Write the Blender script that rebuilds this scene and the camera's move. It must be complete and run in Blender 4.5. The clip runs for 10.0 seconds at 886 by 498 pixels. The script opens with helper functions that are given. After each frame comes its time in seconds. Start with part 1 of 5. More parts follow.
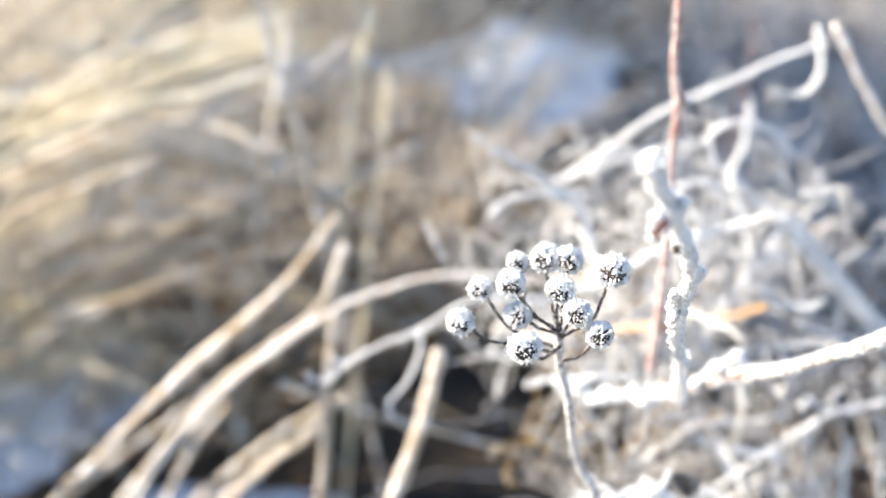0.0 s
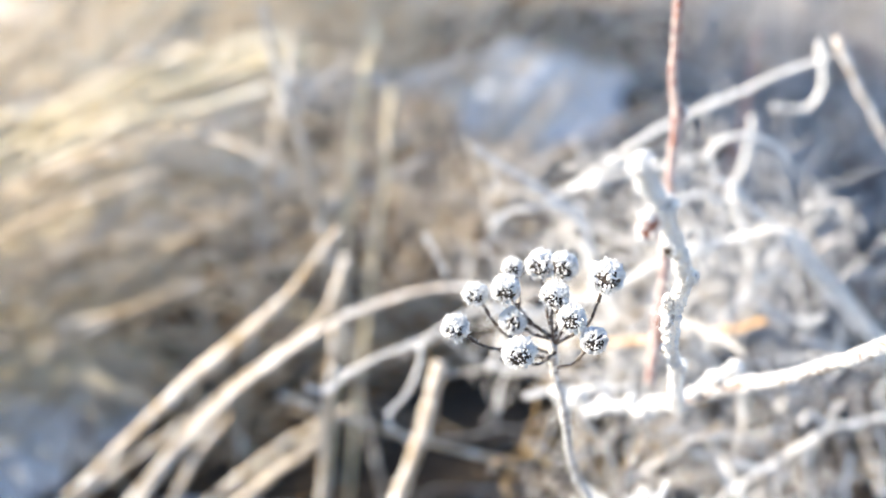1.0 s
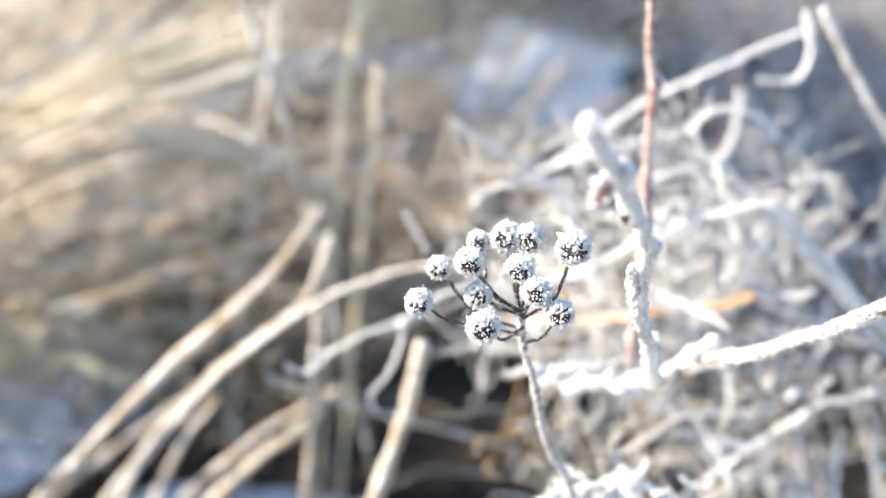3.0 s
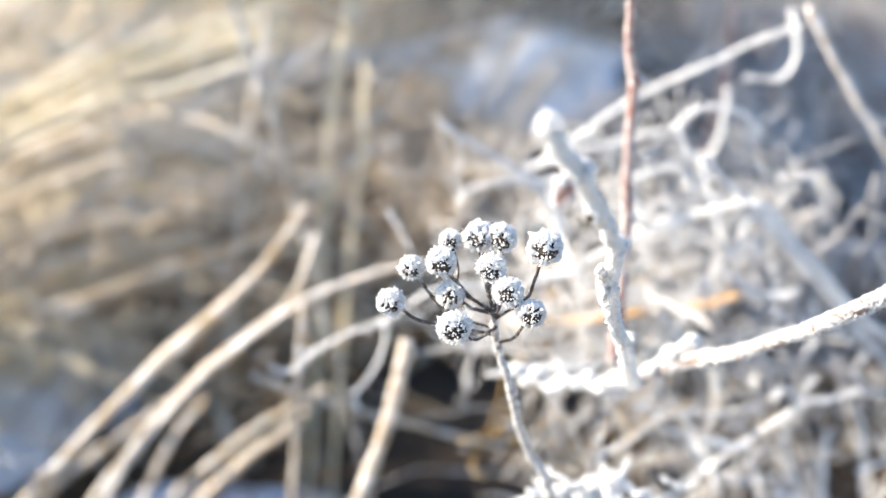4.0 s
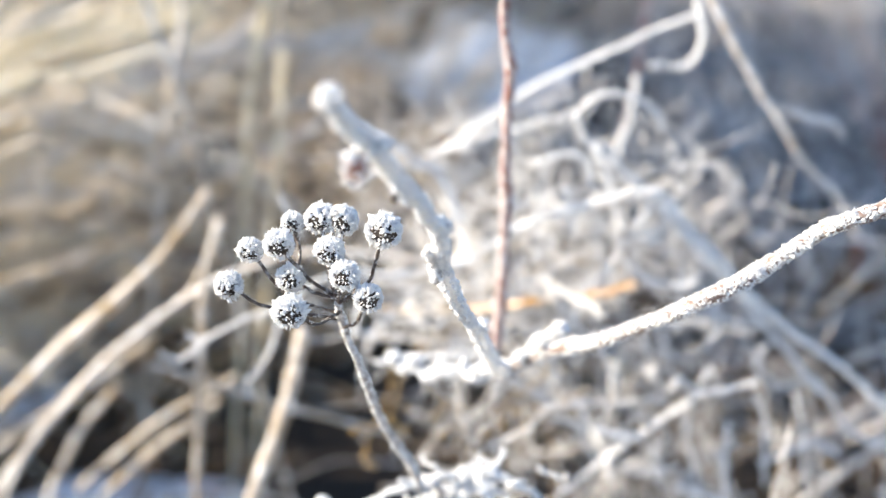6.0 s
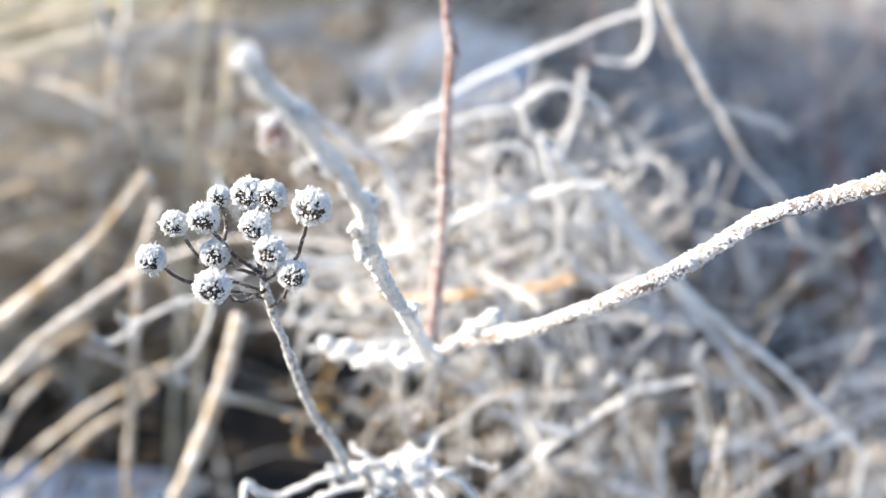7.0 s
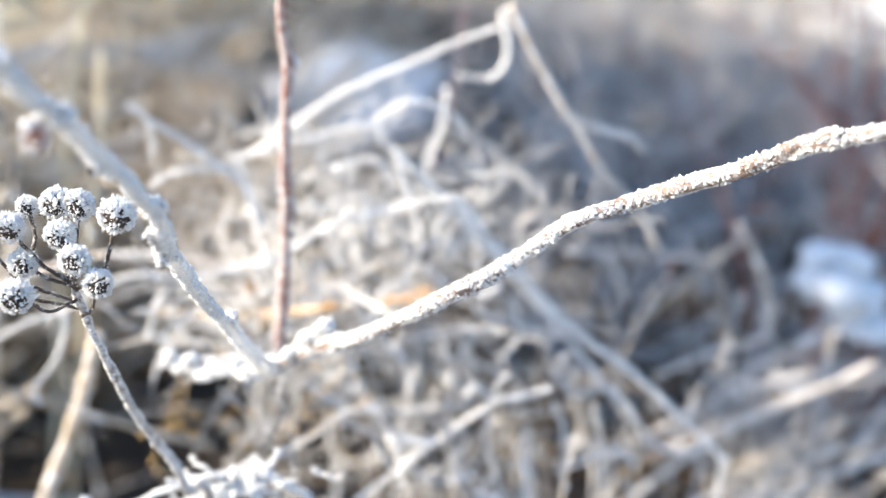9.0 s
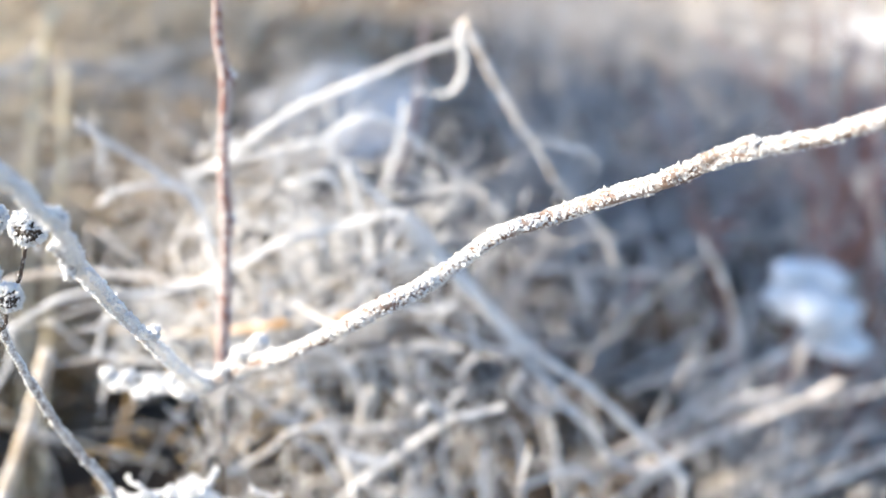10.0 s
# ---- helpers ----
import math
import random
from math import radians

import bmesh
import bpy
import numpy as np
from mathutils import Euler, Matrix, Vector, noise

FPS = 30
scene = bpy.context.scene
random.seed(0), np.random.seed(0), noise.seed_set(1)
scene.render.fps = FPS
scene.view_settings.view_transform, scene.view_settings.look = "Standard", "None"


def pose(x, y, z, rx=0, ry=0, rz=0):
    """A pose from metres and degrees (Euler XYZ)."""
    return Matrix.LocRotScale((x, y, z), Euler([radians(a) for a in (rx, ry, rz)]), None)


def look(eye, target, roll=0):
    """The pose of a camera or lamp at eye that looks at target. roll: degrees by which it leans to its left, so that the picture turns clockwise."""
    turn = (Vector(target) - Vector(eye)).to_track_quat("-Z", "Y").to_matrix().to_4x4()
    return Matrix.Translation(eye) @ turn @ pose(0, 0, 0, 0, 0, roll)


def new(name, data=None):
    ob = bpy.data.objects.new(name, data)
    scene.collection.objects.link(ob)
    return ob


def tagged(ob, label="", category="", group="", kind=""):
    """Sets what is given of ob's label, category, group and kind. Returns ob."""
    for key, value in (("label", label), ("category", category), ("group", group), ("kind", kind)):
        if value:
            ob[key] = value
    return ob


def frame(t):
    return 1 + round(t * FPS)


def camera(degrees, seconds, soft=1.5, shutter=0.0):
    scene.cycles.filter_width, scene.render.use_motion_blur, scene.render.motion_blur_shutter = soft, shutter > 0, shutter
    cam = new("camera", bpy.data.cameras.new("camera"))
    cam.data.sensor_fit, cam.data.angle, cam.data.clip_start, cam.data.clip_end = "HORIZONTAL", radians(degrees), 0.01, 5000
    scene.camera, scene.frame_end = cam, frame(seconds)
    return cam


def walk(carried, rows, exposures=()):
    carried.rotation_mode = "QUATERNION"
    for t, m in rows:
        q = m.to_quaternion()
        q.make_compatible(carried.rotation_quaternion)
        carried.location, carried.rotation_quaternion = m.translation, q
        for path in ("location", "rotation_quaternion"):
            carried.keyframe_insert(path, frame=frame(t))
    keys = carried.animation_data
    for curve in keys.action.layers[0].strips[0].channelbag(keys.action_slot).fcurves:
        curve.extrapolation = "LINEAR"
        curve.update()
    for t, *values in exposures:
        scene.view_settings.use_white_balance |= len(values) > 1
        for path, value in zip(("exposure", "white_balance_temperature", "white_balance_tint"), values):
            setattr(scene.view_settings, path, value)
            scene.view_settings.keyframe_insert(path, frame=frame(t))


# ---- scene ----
cam = camera(40.7, 10.0)
cam.data.dof.use_dof = True
cam.data.dof.focus_distance = 0.244
cam.data.dof.aperture_fstop = 7.5
cam.data.dof.aperture_blades = 0
PATH = [
    (0, (0.03, 0.021, 0.452), (-0.019, 1.857, -0.34), 0.2),
    (0.5, (0.034, 0.021, 0.451), (-0.03, 1.866, -0.318), 0.0),
    (1, (0.033, 0.019, 0.449), (-0.031, 1.869, -0.31), 0.4),
    (1.5, (0.031, 0.016, 0.449), (-0.033, 1.863, -0.318), 0.5),
    (2, (0.032, 0.017, 0.448), (-0.027, 1.865, -0.313), 0.7),
    (2.5, (0.038, 0.021, 0.445), (-0.029, 1.863, -0.33), 0.0),
    (4, (0.049, 0.026, 0.444), (-0.032, 1.864, -0.342), -0.4),
    (4.5, (0.056, 0.026, 0.444), (-0.023, 1.863, -0.344), -0.5),
    (5, (0.064, 0.029, 0.442), (-0.014, 1.863, -0.35), -0.6),
    (5.5, (0.072, 0.031, 0.441), (0.007, 1.865, -0.356), -0.4),
    (7, (0.082, 0.034, 0.434), (0.121, 1.87, -0.357), 3.1),
    (7.5, (0.088, 0.035, 0.431), (0.175, 1.872, -0.357), 3.7),
    (8, (0.098, 0.033, 0.429), (0.238, 1.874, -0.34), 4.0),
    (8.5, (0.102, 0.031, 0.43), (0.267, 1.875, -0.324), 4.1),
    (9, (0.106, 0.029, 0.433), (0.266, 1.878, -0.314), 3.8),
    (9.2, (0.1068, 0.029, 0.433), (0.2659, 1.8785, -0.3128), 3.8),
    (9.5, (0.116, 0.029, 0.433), (0.264, 1.885, -0.298), 3.7),
    (10, (0.122, 0.031, 0.431), (0.285, 1.892, -0.283), 3.7),
]
EXPOSURES = [(0, 1.80), (2.5, 1.78), (5.0, 1.71), (7.5, 1.64), (9.0, 1.72), (10, 1.72)]
walk(cam, [(t, look(eye, target, roll)) for t, eye, target, roll in PATH], EXPOSURES)

# ---- light ----
SUN_ELEV, SUN_AZ = 31.0, -88.0      # degrees; azimuth from straight ahead, minus is to the left
world = bpy.data.worlds.new("winter_sky")
scene.world = world
world.use_nodes = True
wn = world.node_tree
sky = wn.nodes.new("ShaderNodeTexSky")
sky.sky_type = "NISHITA"
sky.sun_disc = False
sky.dust_density = 0.5
sky.ozone_density = 2.8
sky.sun_elevation = radians(SUN_ELEV)
sky.sun_rotation = radians(SUN_AZ)
wn.nodes["Background"].inputs["Strength"].default_value = 0.105
wn.links.new(sky.outputs[0], wn.nodes["Background"].inputs["Color"])
sun_data = bpy.data.lights.new("sun", "SUN")
sun_data.energy, sun_data.angle, sun_data.color = 4.9, radians(0.5), (1.0, 0.87, 0.69)
sun_ob = new("sun", sun_data)
sa, se = radians(SUN_AZ), radians(SUN_ELEV)
sun_ob.matrix_world = look(Vector((math.sin(sa) * math.cos(se), math.cos(sa) * math.cos(se), math.sin(se))) * 20, (0, 0, 0))


# ---- materials ----
def material(name, build):
    m = bpy.data.materials.new(name)
    m.use_nodes = True
    nt = m.node_tree
    nt.nodes.clear()
    out = nt.nodes.new("ShaderNodeOutputMaterial")
    nt.links.new(build(nt), out.inputs["Surface"])
    return m


def noise_tex(nt, scale, detail=4.0, rough=0.6, stretch=None):
    co = nt.nodes.new("ShaderNodeTexCoord").outputs["Object"]
    if stretch:
        mp = nt.nodes.new("ShaderNodeMapping")
        mp.inputs["Scale"].default_value = stretch
        nt.links.new(co, mp.inputs["Vector"])
        co = mp.outputs["Vector"]
    n = nt.nodes.new("ShaderNodeTexNoise")
    n.inputs["Scale"].default_value = scale
    n.inputs["Detail"].default_value = detail
    n.inputs["Roughness"].default_value = rough
    nt.links.new(co, n.inputs["Vector"])
    return n.outputs["Fac"]


def ramp(nt, fac, stops):
    r = nt.nodes.new("ShaderNodeValToRGB")
    els = r.color_ramp.elements
    while len(els) < len(stops):
        els.new(0.5)
    for e, (p, c) in zip(els, stops):
        e.position, e.color = p, (*c, 1.0)
    nt.links.new(fac, r.inputs["Fac"])
    return r.outputs["Color"]


def mix_colour(nt, fac, a, b):
    m = nt.nodes.new("ShaderNodeMix")
    m.data_type = "RGBA"
    nt.links.new(fac, m.inputs["Factor"])
    nt.links.new(a, m.inputs["A"])
    nt.links.new(b, m.inputs["B"])
    return m.outputs["Result"]


def surface(nt, colour, rough=0.7, bump=None, depth=0.0005, glow_through=0.0, spec=0.3):
    p = nt.nodes.new("ShaderNodeBsdfPrincipled")
    p.inputs["Roughness"].default_value = rough
    p.inputs["Specular IOR Level"].default_value = spec
    nt.links.new(colour, p.inputs["Base Color"])
    if bump is not None:
        b = nt.nodes.new("ShaderNodeBump")
        b.inputs["Distance"].default_value = depth
        b.inputs["Strength"].default_value = 0.8
        nt.links.new(bump, b.inputs["Height"])
        nt.links.new(b.outputs["Normal"], p.inputs["Normal"])
    if glow_through <= 0:
        return p.outputs[0]
    tr = nt.nodes.new("ShaderNodeBsdfTranslucent")
    nt.links.new(colour, tr.inputs["Color"])
    mx = nt.nodes.new("ShaderNodeMixShader")
    mx.inputs[0].default_value = glow_through
    nt.links.new(p.outputs[0], mx.inputs[1])
    nt.links.new(tr.outputs[0], mx.inputs[2])
    return mx.outputs[0]


def island(nt):
    """One random number for each loose piece, whether it is an object or an island of a mesh."""
    add = nt.nodes.new("ShaderNodeMath")
    nt.links.new(nt.nodes.new("ShaderNodeNewGeometry").outputs["Random Per Island"], add.inputs[0])
    nt.links.new(nt.nodes.new("ShaderNodeObjectInfo").outputs["Random"], add.inputs[1])
    fract = nt.nodes.new("ShaderNodeMath")
    fract.operation = "FRACT"
    nt.links.new(add.outputs[0], fract.inputs[0])
    return fract.outputs[0]


def make_frost(nt):
    c = ramp(nt, island(nt), [(0.0, (0.72, 0.74, 0.78)), (0.4, (0.86, 0.875, 0.89)), (1.0, (0.96, 0.955, 0.94))])
    return surface(nt, c, 0.35, glow_through=0.42, spec=0.5)


def make_plant(base, base2, frost, grain=900.0, patch=160.0, through_light=0.0, rough=0.75, stretch=None, by_island=False):
    """Dry plant tissue in two tones with a coat of fine rime; frost is the share of it that is white."""
    def build(nt):
        if by_island:
            tone = ramp(nt, island(nt), [(0.0, tuple(0.6 * v for v in base)), (0.35, base), (0.7, base2), (1.0, tuple(0.5 * (u + v) for u, v in zip(base, base2)))])
        else:
            tone = ramp(nt, noise_tex(nt, patch * 0.6, 3.0), [(0.35, base), (0.65, base2)])
        fine = noise_tex(nt, grain, 5.0, 0.7, stretch)
        c = mix_colour(nt, fine, tone, ramp(nt, fine, [(0.3, tuple(0.55 * v for v in base)), (0.7, tuple(min(1, 1.25 * v) for v in base2))]))
        rime = ramp(nt, noise_tex(nt, patch, 6.0, 0.75), [(0.0, (0, 0, 0)), (max(0.02, 0.62 - 0.5 * frost), (0, 0, 0)), (max(0.1, 0.86 - 0.5 * frost), (1, 1, 1)), (1.0, (1, 1, 1))])
        white = ramp(nt, noise_tex(nt, grain * 1.5, 2.0), [(0.3, (0.77, 0.78, 0.80)), (0.7, (0.93, 0.925, 0.91))])
        c = mix_colour(nt, rime, c, white)
        return surface(nt, c, rough, bump=fine, depth=0.0004, glow_through=through_light)
    return build


M_FROST = material("frost_crystals", make_frost)
M_FROSTED = material("frosted_stem", make_plant((0.34, 0.26, 0.18), (0.48, 0.40, 0.30), 0.82, 1500, 260, 0.1))
M_STRAW = material("straw", make_plant((0.34, 0.25, 0.15), (0.58, 0.46, 0.30), 0.36, 900, 120, 0.15, 0.55, (1, 1, 0.15)))
M_REED = material("frosted_reed", make_plant((0.29, 0.225, 0.15), (0.50, 0.38, 0.24), 0.40, 900, 70, 0.15, 0.55, (1, 1, 0.3)))
M_GOLD = material("golden_grass", make_plant((0.52, 0.34, 0.13), (0.66, 0.46, 0.20), 0.15, 900, 140, 0.25, 0.55))
M_WEED = material("dark_weed_stalk", make_plant((0.10, 0.085, 0.07), (0.20, 0.17, 0.13), 0.38, 700, 130))
M_WEEDPALE = material("pale_weed_stalk", make_plant((0.36, 0.26, 0.18), (0.52, 0.43, 0.34), 0.48, 800, 140))
M_RED = material("red_bark", make_plant((0.17, 0.06, 0.045), (0.33, 0.15, 0.11), 0.30, 1300, 420, 0.0, 0.5))
M_BARK = material("twig_bark", make_plant((0.13, 0.085, 0.07), (0.36, 0.27, 0.23), 0.28, 1900, 420, 0.1))
M_RIMEBARK = material("rime_coated_bark", make_plant((0.30, 0.24, 0.20), (0.46, 0.38, 0.33), 1.1, 1500, 300, 0.5))
M_BUD = material("scaly_bud", make_plant((0.07, 0.058, 0.052), (0.20, 0.165, 0.15), 0.52, 2000, 500))
M_STALK = material("flower_stalk", make_plant((0.12, 0.10, 0.095), (0.26, 0.22, 0.20), 0.45, 1800, 500))
M_PEDICEL = material("flower_pedicel", make_plant((0.05, 0.038, 0.033), (0.12, 0.09, 0.075), 0.22, 2200, 700))
M_SEED = material("seed_head_core", make_plant((0.02, 0.016, 0.014), (0.06, 0.045, 0.036), 0.06, 2500, 600))
M_WITHER = material("withered_bud", make_plant((0.17, 0.035, 0.015), (0.30, 0.08, 0.03), 0.15, 2000, 500))
M_ORANGE = material("orange_leaf", make_plant((0.62, 0.30, 0.06), (0.72, 0.42, 0.12), 0.25, 700, 90, 0.3, 0.5))
M_RUST = material("rusty_leaf", make_plant((0.24, 0.07, 0.025), (0.36, 0.12, 0.04), 0.15, 800, 120, 0.3))
M_POD = material("pale_pod", make_plant((0.52, 0.46, 0.36), (0.62, 0.56, 0.46), 0.45, 900, 120, 0.2))
M_THATCH = material("dry_grass", make_plant((0.13, 0.08, 0.035), (0.46, 0.32, 0.15), 0.30, 500, 60, 0.2, 0.55, None, True))
# dry grass with its tone raised to stand in for strong sunlight
M_SUNGRASS = material("sun_pale_dry_grass", make_plant((0.64, 0.52, 0.37), (0.87, 0.76, 0.60), 0.40, 400, 50, 0.45, 0.55, None, True))
M_HERB = material("rimed_brown_herb", make_plant((0.10, 0.07, 0.045), (0.36, 0.27, 0.18), 0.52, 1200, 170, 0.12, 0.7, None, True))
# paler copy of the straw; the sun's brightness is put into its colour
M_SUNSTRAW = material("sun_pale_gold_straw", make_plant((0.72, 0.60, 0.42), (0.90, 0.80, 0.62), 0.34, 900, 120, 0.45, 0.5, (1, 1, 0.15)))
M_SHADED_STUBBLE = material("shade_dark_stubble", make_plant((0.08, 0.045, 0.020), (0.28, 0.165, 0.07), 0.12, 700, 90, 0.1, 0.7, None, True))
M_TANGLE = material("rimed_tangle", make_plant((0.26, 0.19, 0.12), (0.62, 0.51, 0.36), 0.66, 1200, 170, 0.3, 0.7, None, True))
M_UNDER = material("brown_old_grass", make_plant((0.075, 0.045, 0.022), (0.32, 0.20, 0.095), 0.24, 700, 90, 0.1, 0.7, None, True))
M_BRUSH = material("rimed_brush", make_plant((0.068, 0.057, 0.055), (0.24, 0.20, 0.19), 0.50, 500, 70, 0.1, 0.8, None, True))
M_REDBRUSH = material("red_brush", make_plant((0.34, 0.10, 0.06), (0.46, 0.17, 0.10), 0.20, 500, 70, 0.1, 0.8, None, True))


def make_shaded_litter(nt):
    # near-black litter tones stand in for the shade between the plants
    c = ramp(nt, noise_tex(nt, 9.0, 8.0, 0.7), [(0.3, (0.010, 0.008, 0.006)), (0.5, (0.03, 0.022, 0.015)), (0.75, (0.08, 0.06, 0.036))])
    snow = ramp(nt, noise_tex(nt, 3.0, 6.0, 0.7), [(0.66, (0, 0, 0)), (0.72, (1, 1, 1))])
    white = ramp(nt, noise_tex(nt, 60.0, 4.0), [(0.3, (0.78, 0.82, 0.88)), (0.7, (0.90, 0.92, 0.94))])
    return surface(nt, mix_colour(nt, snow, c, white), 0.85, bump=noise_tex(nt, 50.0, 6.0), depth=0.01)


def make_snow(nt):
    c = ramp(nt, noise_tex(nt, 40.0, 6.0, 0.7), [(0.3, (0.80, 0.84, 0.90)), (0.7, (0.92, 0.94, 0.96))])
    return surface(nt, c, 0.6, bump=noise_tex(nt, 220.0, 5.0, 0.7), depth=0.004)


def make_meadow(nt):
    c = ramp(nt, noise_tex(nt, 7.0, 8.0, 0.7), [(0.3, (0.04, 0.03, 0.02)), (0.5, (0.12, 0.085, 0.05)), (0.75, (0.24, 0.18, 0.11))])
    snow = ramp(nt, noise_tex(nt, 1.6, 7.0, 0.7), [(0.54, (0, 0, 0)), (0.60, (1, 1, 1))])
    white = ramp(nt, noise_tex(nt, 60.0, 4.0), [(0.3, (0.78, 0.82, 0.88)), (0.7, (0.90, 0.92, 0.94))])
    return surface(nt, mix_colour(nt, snow, c, white), 0.85, bump=noise_tex(nt, 50.0, 6.0), depth=0.01)


M_MEADOW = material("dead_grass_and_snow", make_meadow)
M_SHADED_LITTER = material("shade_dark_litter_and_snow", make_shaded_litter)
M_SNOW = material("snow", make_snow)


# ---- mesh helpers ----
rng = np.random.default_rng(7)


def unit(v):
    return v / np.maximum(np.linalg.norm(v, axis=-1, keepdims=True), 1e-9)


def spline(points, count):
    """Catmull-Rom through the control points."""
    p = np.array(points, float)
    p = np.vstack([2 * p[0] - p[1], p, 2 * p[-1] - p[-2]])
    s = np.linspace(0, len(p) - 3 - 1e-6, count)
    i = s.astype(int)
    u = (s - i)[:, None]
    a, b, c, d = p[i], p[i + 1], p[i + 2], p[i + 3]
    return 0.5 * (2 * b + (c - a) * u + (2 * a - 5 * b + 4 * c - d) * u ** 2 + (3 * b - a - 3 * c + d) * u ** 3)


def frames(paths):
    """Tangents and two side directions for paths of shape (n, k, 3)."""
    t = unit(np.gradient(paths, axis=1))
    ref = np.where(np.abs(t[:, :1, 2:3]) < 0.8, np.array([0, 0, 1.0]), np.array([1.0, 0, 0])) * np.ones_like(t)
    a = unit(np.cross(t, ref))
    return t, a, np.cross(t, a)


def sweep(paths, radii, sides=6, flat=1.0, rough=0.0):
    """Tubes along paths (n, k, 3) with radii (n, k): vertices and faces of all of them."""
    n, k, _ = paths.shape
    _, a, b = frames(paths)
    ang = np.arange(sides) * 2 * math.pi / sides
    r = radii[:, :, None] * (1 + rough * rng.normal(size=(n, k, sides)))
    v = paths[:, :, None] + (np.cos(ang)[:, None] * a[:, :, None] + flat * np.sin(ang)[:, None] * b[:, :, None]) * r[..., None]
    idx = np.arange(n * k * sides).reshape(n, k, sides)
    q = np.stack([idx[:, :-1], np.roll(idx, -1, 2)[:, :-1], np.roll(idx, -1, 2)[:, 1:], idx[:, 1:]], -1).reshape(-1, 4)
    caps = np.concatenate([idx[:, 0, ::-1], idx[:, -1]])
    return v.reshape(-1, 3), q, caps


OCTA = np.array([(1, 0, 0), (-1, 0, 0), (0, 1, 0), (0, -1, 0), (0, 0, 1.25), (0, 0, -0.7)], float)
OCTA_F = np.array([(0, 2, 4), (2, 1, 4), (1, 3, 4), (3, 0, 4), (2, 0, 5), (1, 2, 5), (3, 1, 5), (0, 3, 5)])


def crystals(centres, outward, size, stretch=1.25, spread=0.6):
    """Small uneven ice grains that stand on a surface and point roughly outward."""
    m = len(centres)
    z = unit(outward + spread * rng.normal(size=(m, 3)))
    x = unit(np.cross(z, rng.normal(size=(m, 3))))
    y = np.cross(z, x)
    s = (size * rng.lognormal(0, 0.35, m))[:, None, None]
    t = OCTA * np.array([0.62, 0.62, 0.5 * stretch])
    t = t[None] * (1 + 0.16 * rng.normal(size=(m, 6, 1)))
    v = centres[:, None] + s * (t[..., :1] * x[:, None] + t[..., 1:2] * y[:, None] + t[..., 2:] * z[:, None])
    f = (OCTA_F[None] + 6 * np.arange(m)[:, None, None]).reshape(-1, 3)
    return v.reshape(-1, 3), f


def mesh_from(name, verts, *face_sets):
    me = bpy.data.meshes.new(name)
    loops = np.concatenate([f.ravel() for f in face_sets]).astype(np.int32)
    sizes = np.concatenate([np.full(len(f), f.shape[1]) for f in face_sets])
    starts = np.concatenate([[0], np.cumsum(sizes)[:-1]]).astype(np.int32)
    me.vertices.add(len(verts))
    me.vertices.foreach_set("co", np.asarray(verts, np.float32).ravel())
    me.loops.add(len(loops))
    me.loops.foreach_set("vertex_index", loops)
    me.polygons.add(len(starts))
    me.polygons.foreach_set("loop_start", starts)
    me.update(calc_edges=True)
    me.validate()
    return me


def solid(name, verts, faces, mat, base=(0, 0, 0), parent=None, label="", smooth=True):
    """One mesh object. base: its origin; parts take the origin of their thing."""
    me = mesh_from(name, np.asarray(verts) - np.array(base), *faces)
    me.materials.append(mat)
    me.polygons.foreach_set("use_smooth", np.full(len(me.polygons), smooth))
    ob = new(name, me)
    if parent is None:
        ob.location = base
    else:
        ob.parent = parent
    if label:
        ob["label"] = label
    return ob


def tube_frost(path, radii, per_mm, size, top=0.35):
    """Grains over one tube: path (k, 3), radii (k,)."""
    length = np.linalg.norm(np.diff(path, axis=0), axis=1).sum()
    m = max(6, int(length * 1000 * per_mm))
    s = rng.uniform(0, len(path) - 1.001, m)
    i = s.astype(int)
    u = (s - i)[:, None]
    c = path[i] * (1 - u) + path[i + 1] * u
    r = radii[i] * (1 - u[:, 0]) + radii[i + 1] * u[:, 0]
    _, a, b = (w[0] for w in frames(path[None]))
    ang = rng.uniform(0, 2 * math.pi, m)
    o = np.cos(ang)[:, None] * a[i] + np.sin(ang)[:, None] * b[i]
    bare = np.array([noise.noise((p * 0.22, 1.3 * math.cos(q), 1.3 * math.sin(q) + 7 * radii[0] * 1000)) for p, q in zip(s, ang)])
    keep = rng.uniform(size=m) < 0.62 + top * o[:, 2] - 2.4 * np.maximum(0, bare - 0.08)
    c, o, r = c[keep], o[keep], r[keep]
    return crystals(c + o * r[:, None], o, size)


def wiggle(path, amount):
    k = len(path)
    w = np.cumsum(rng.normal(size=(k, 3)), axis=0)
    w -= np.linspace(0, 1, k)[:, None] * w[-1]
    return path + amount * w / max(1.0, math.sqrt(k))


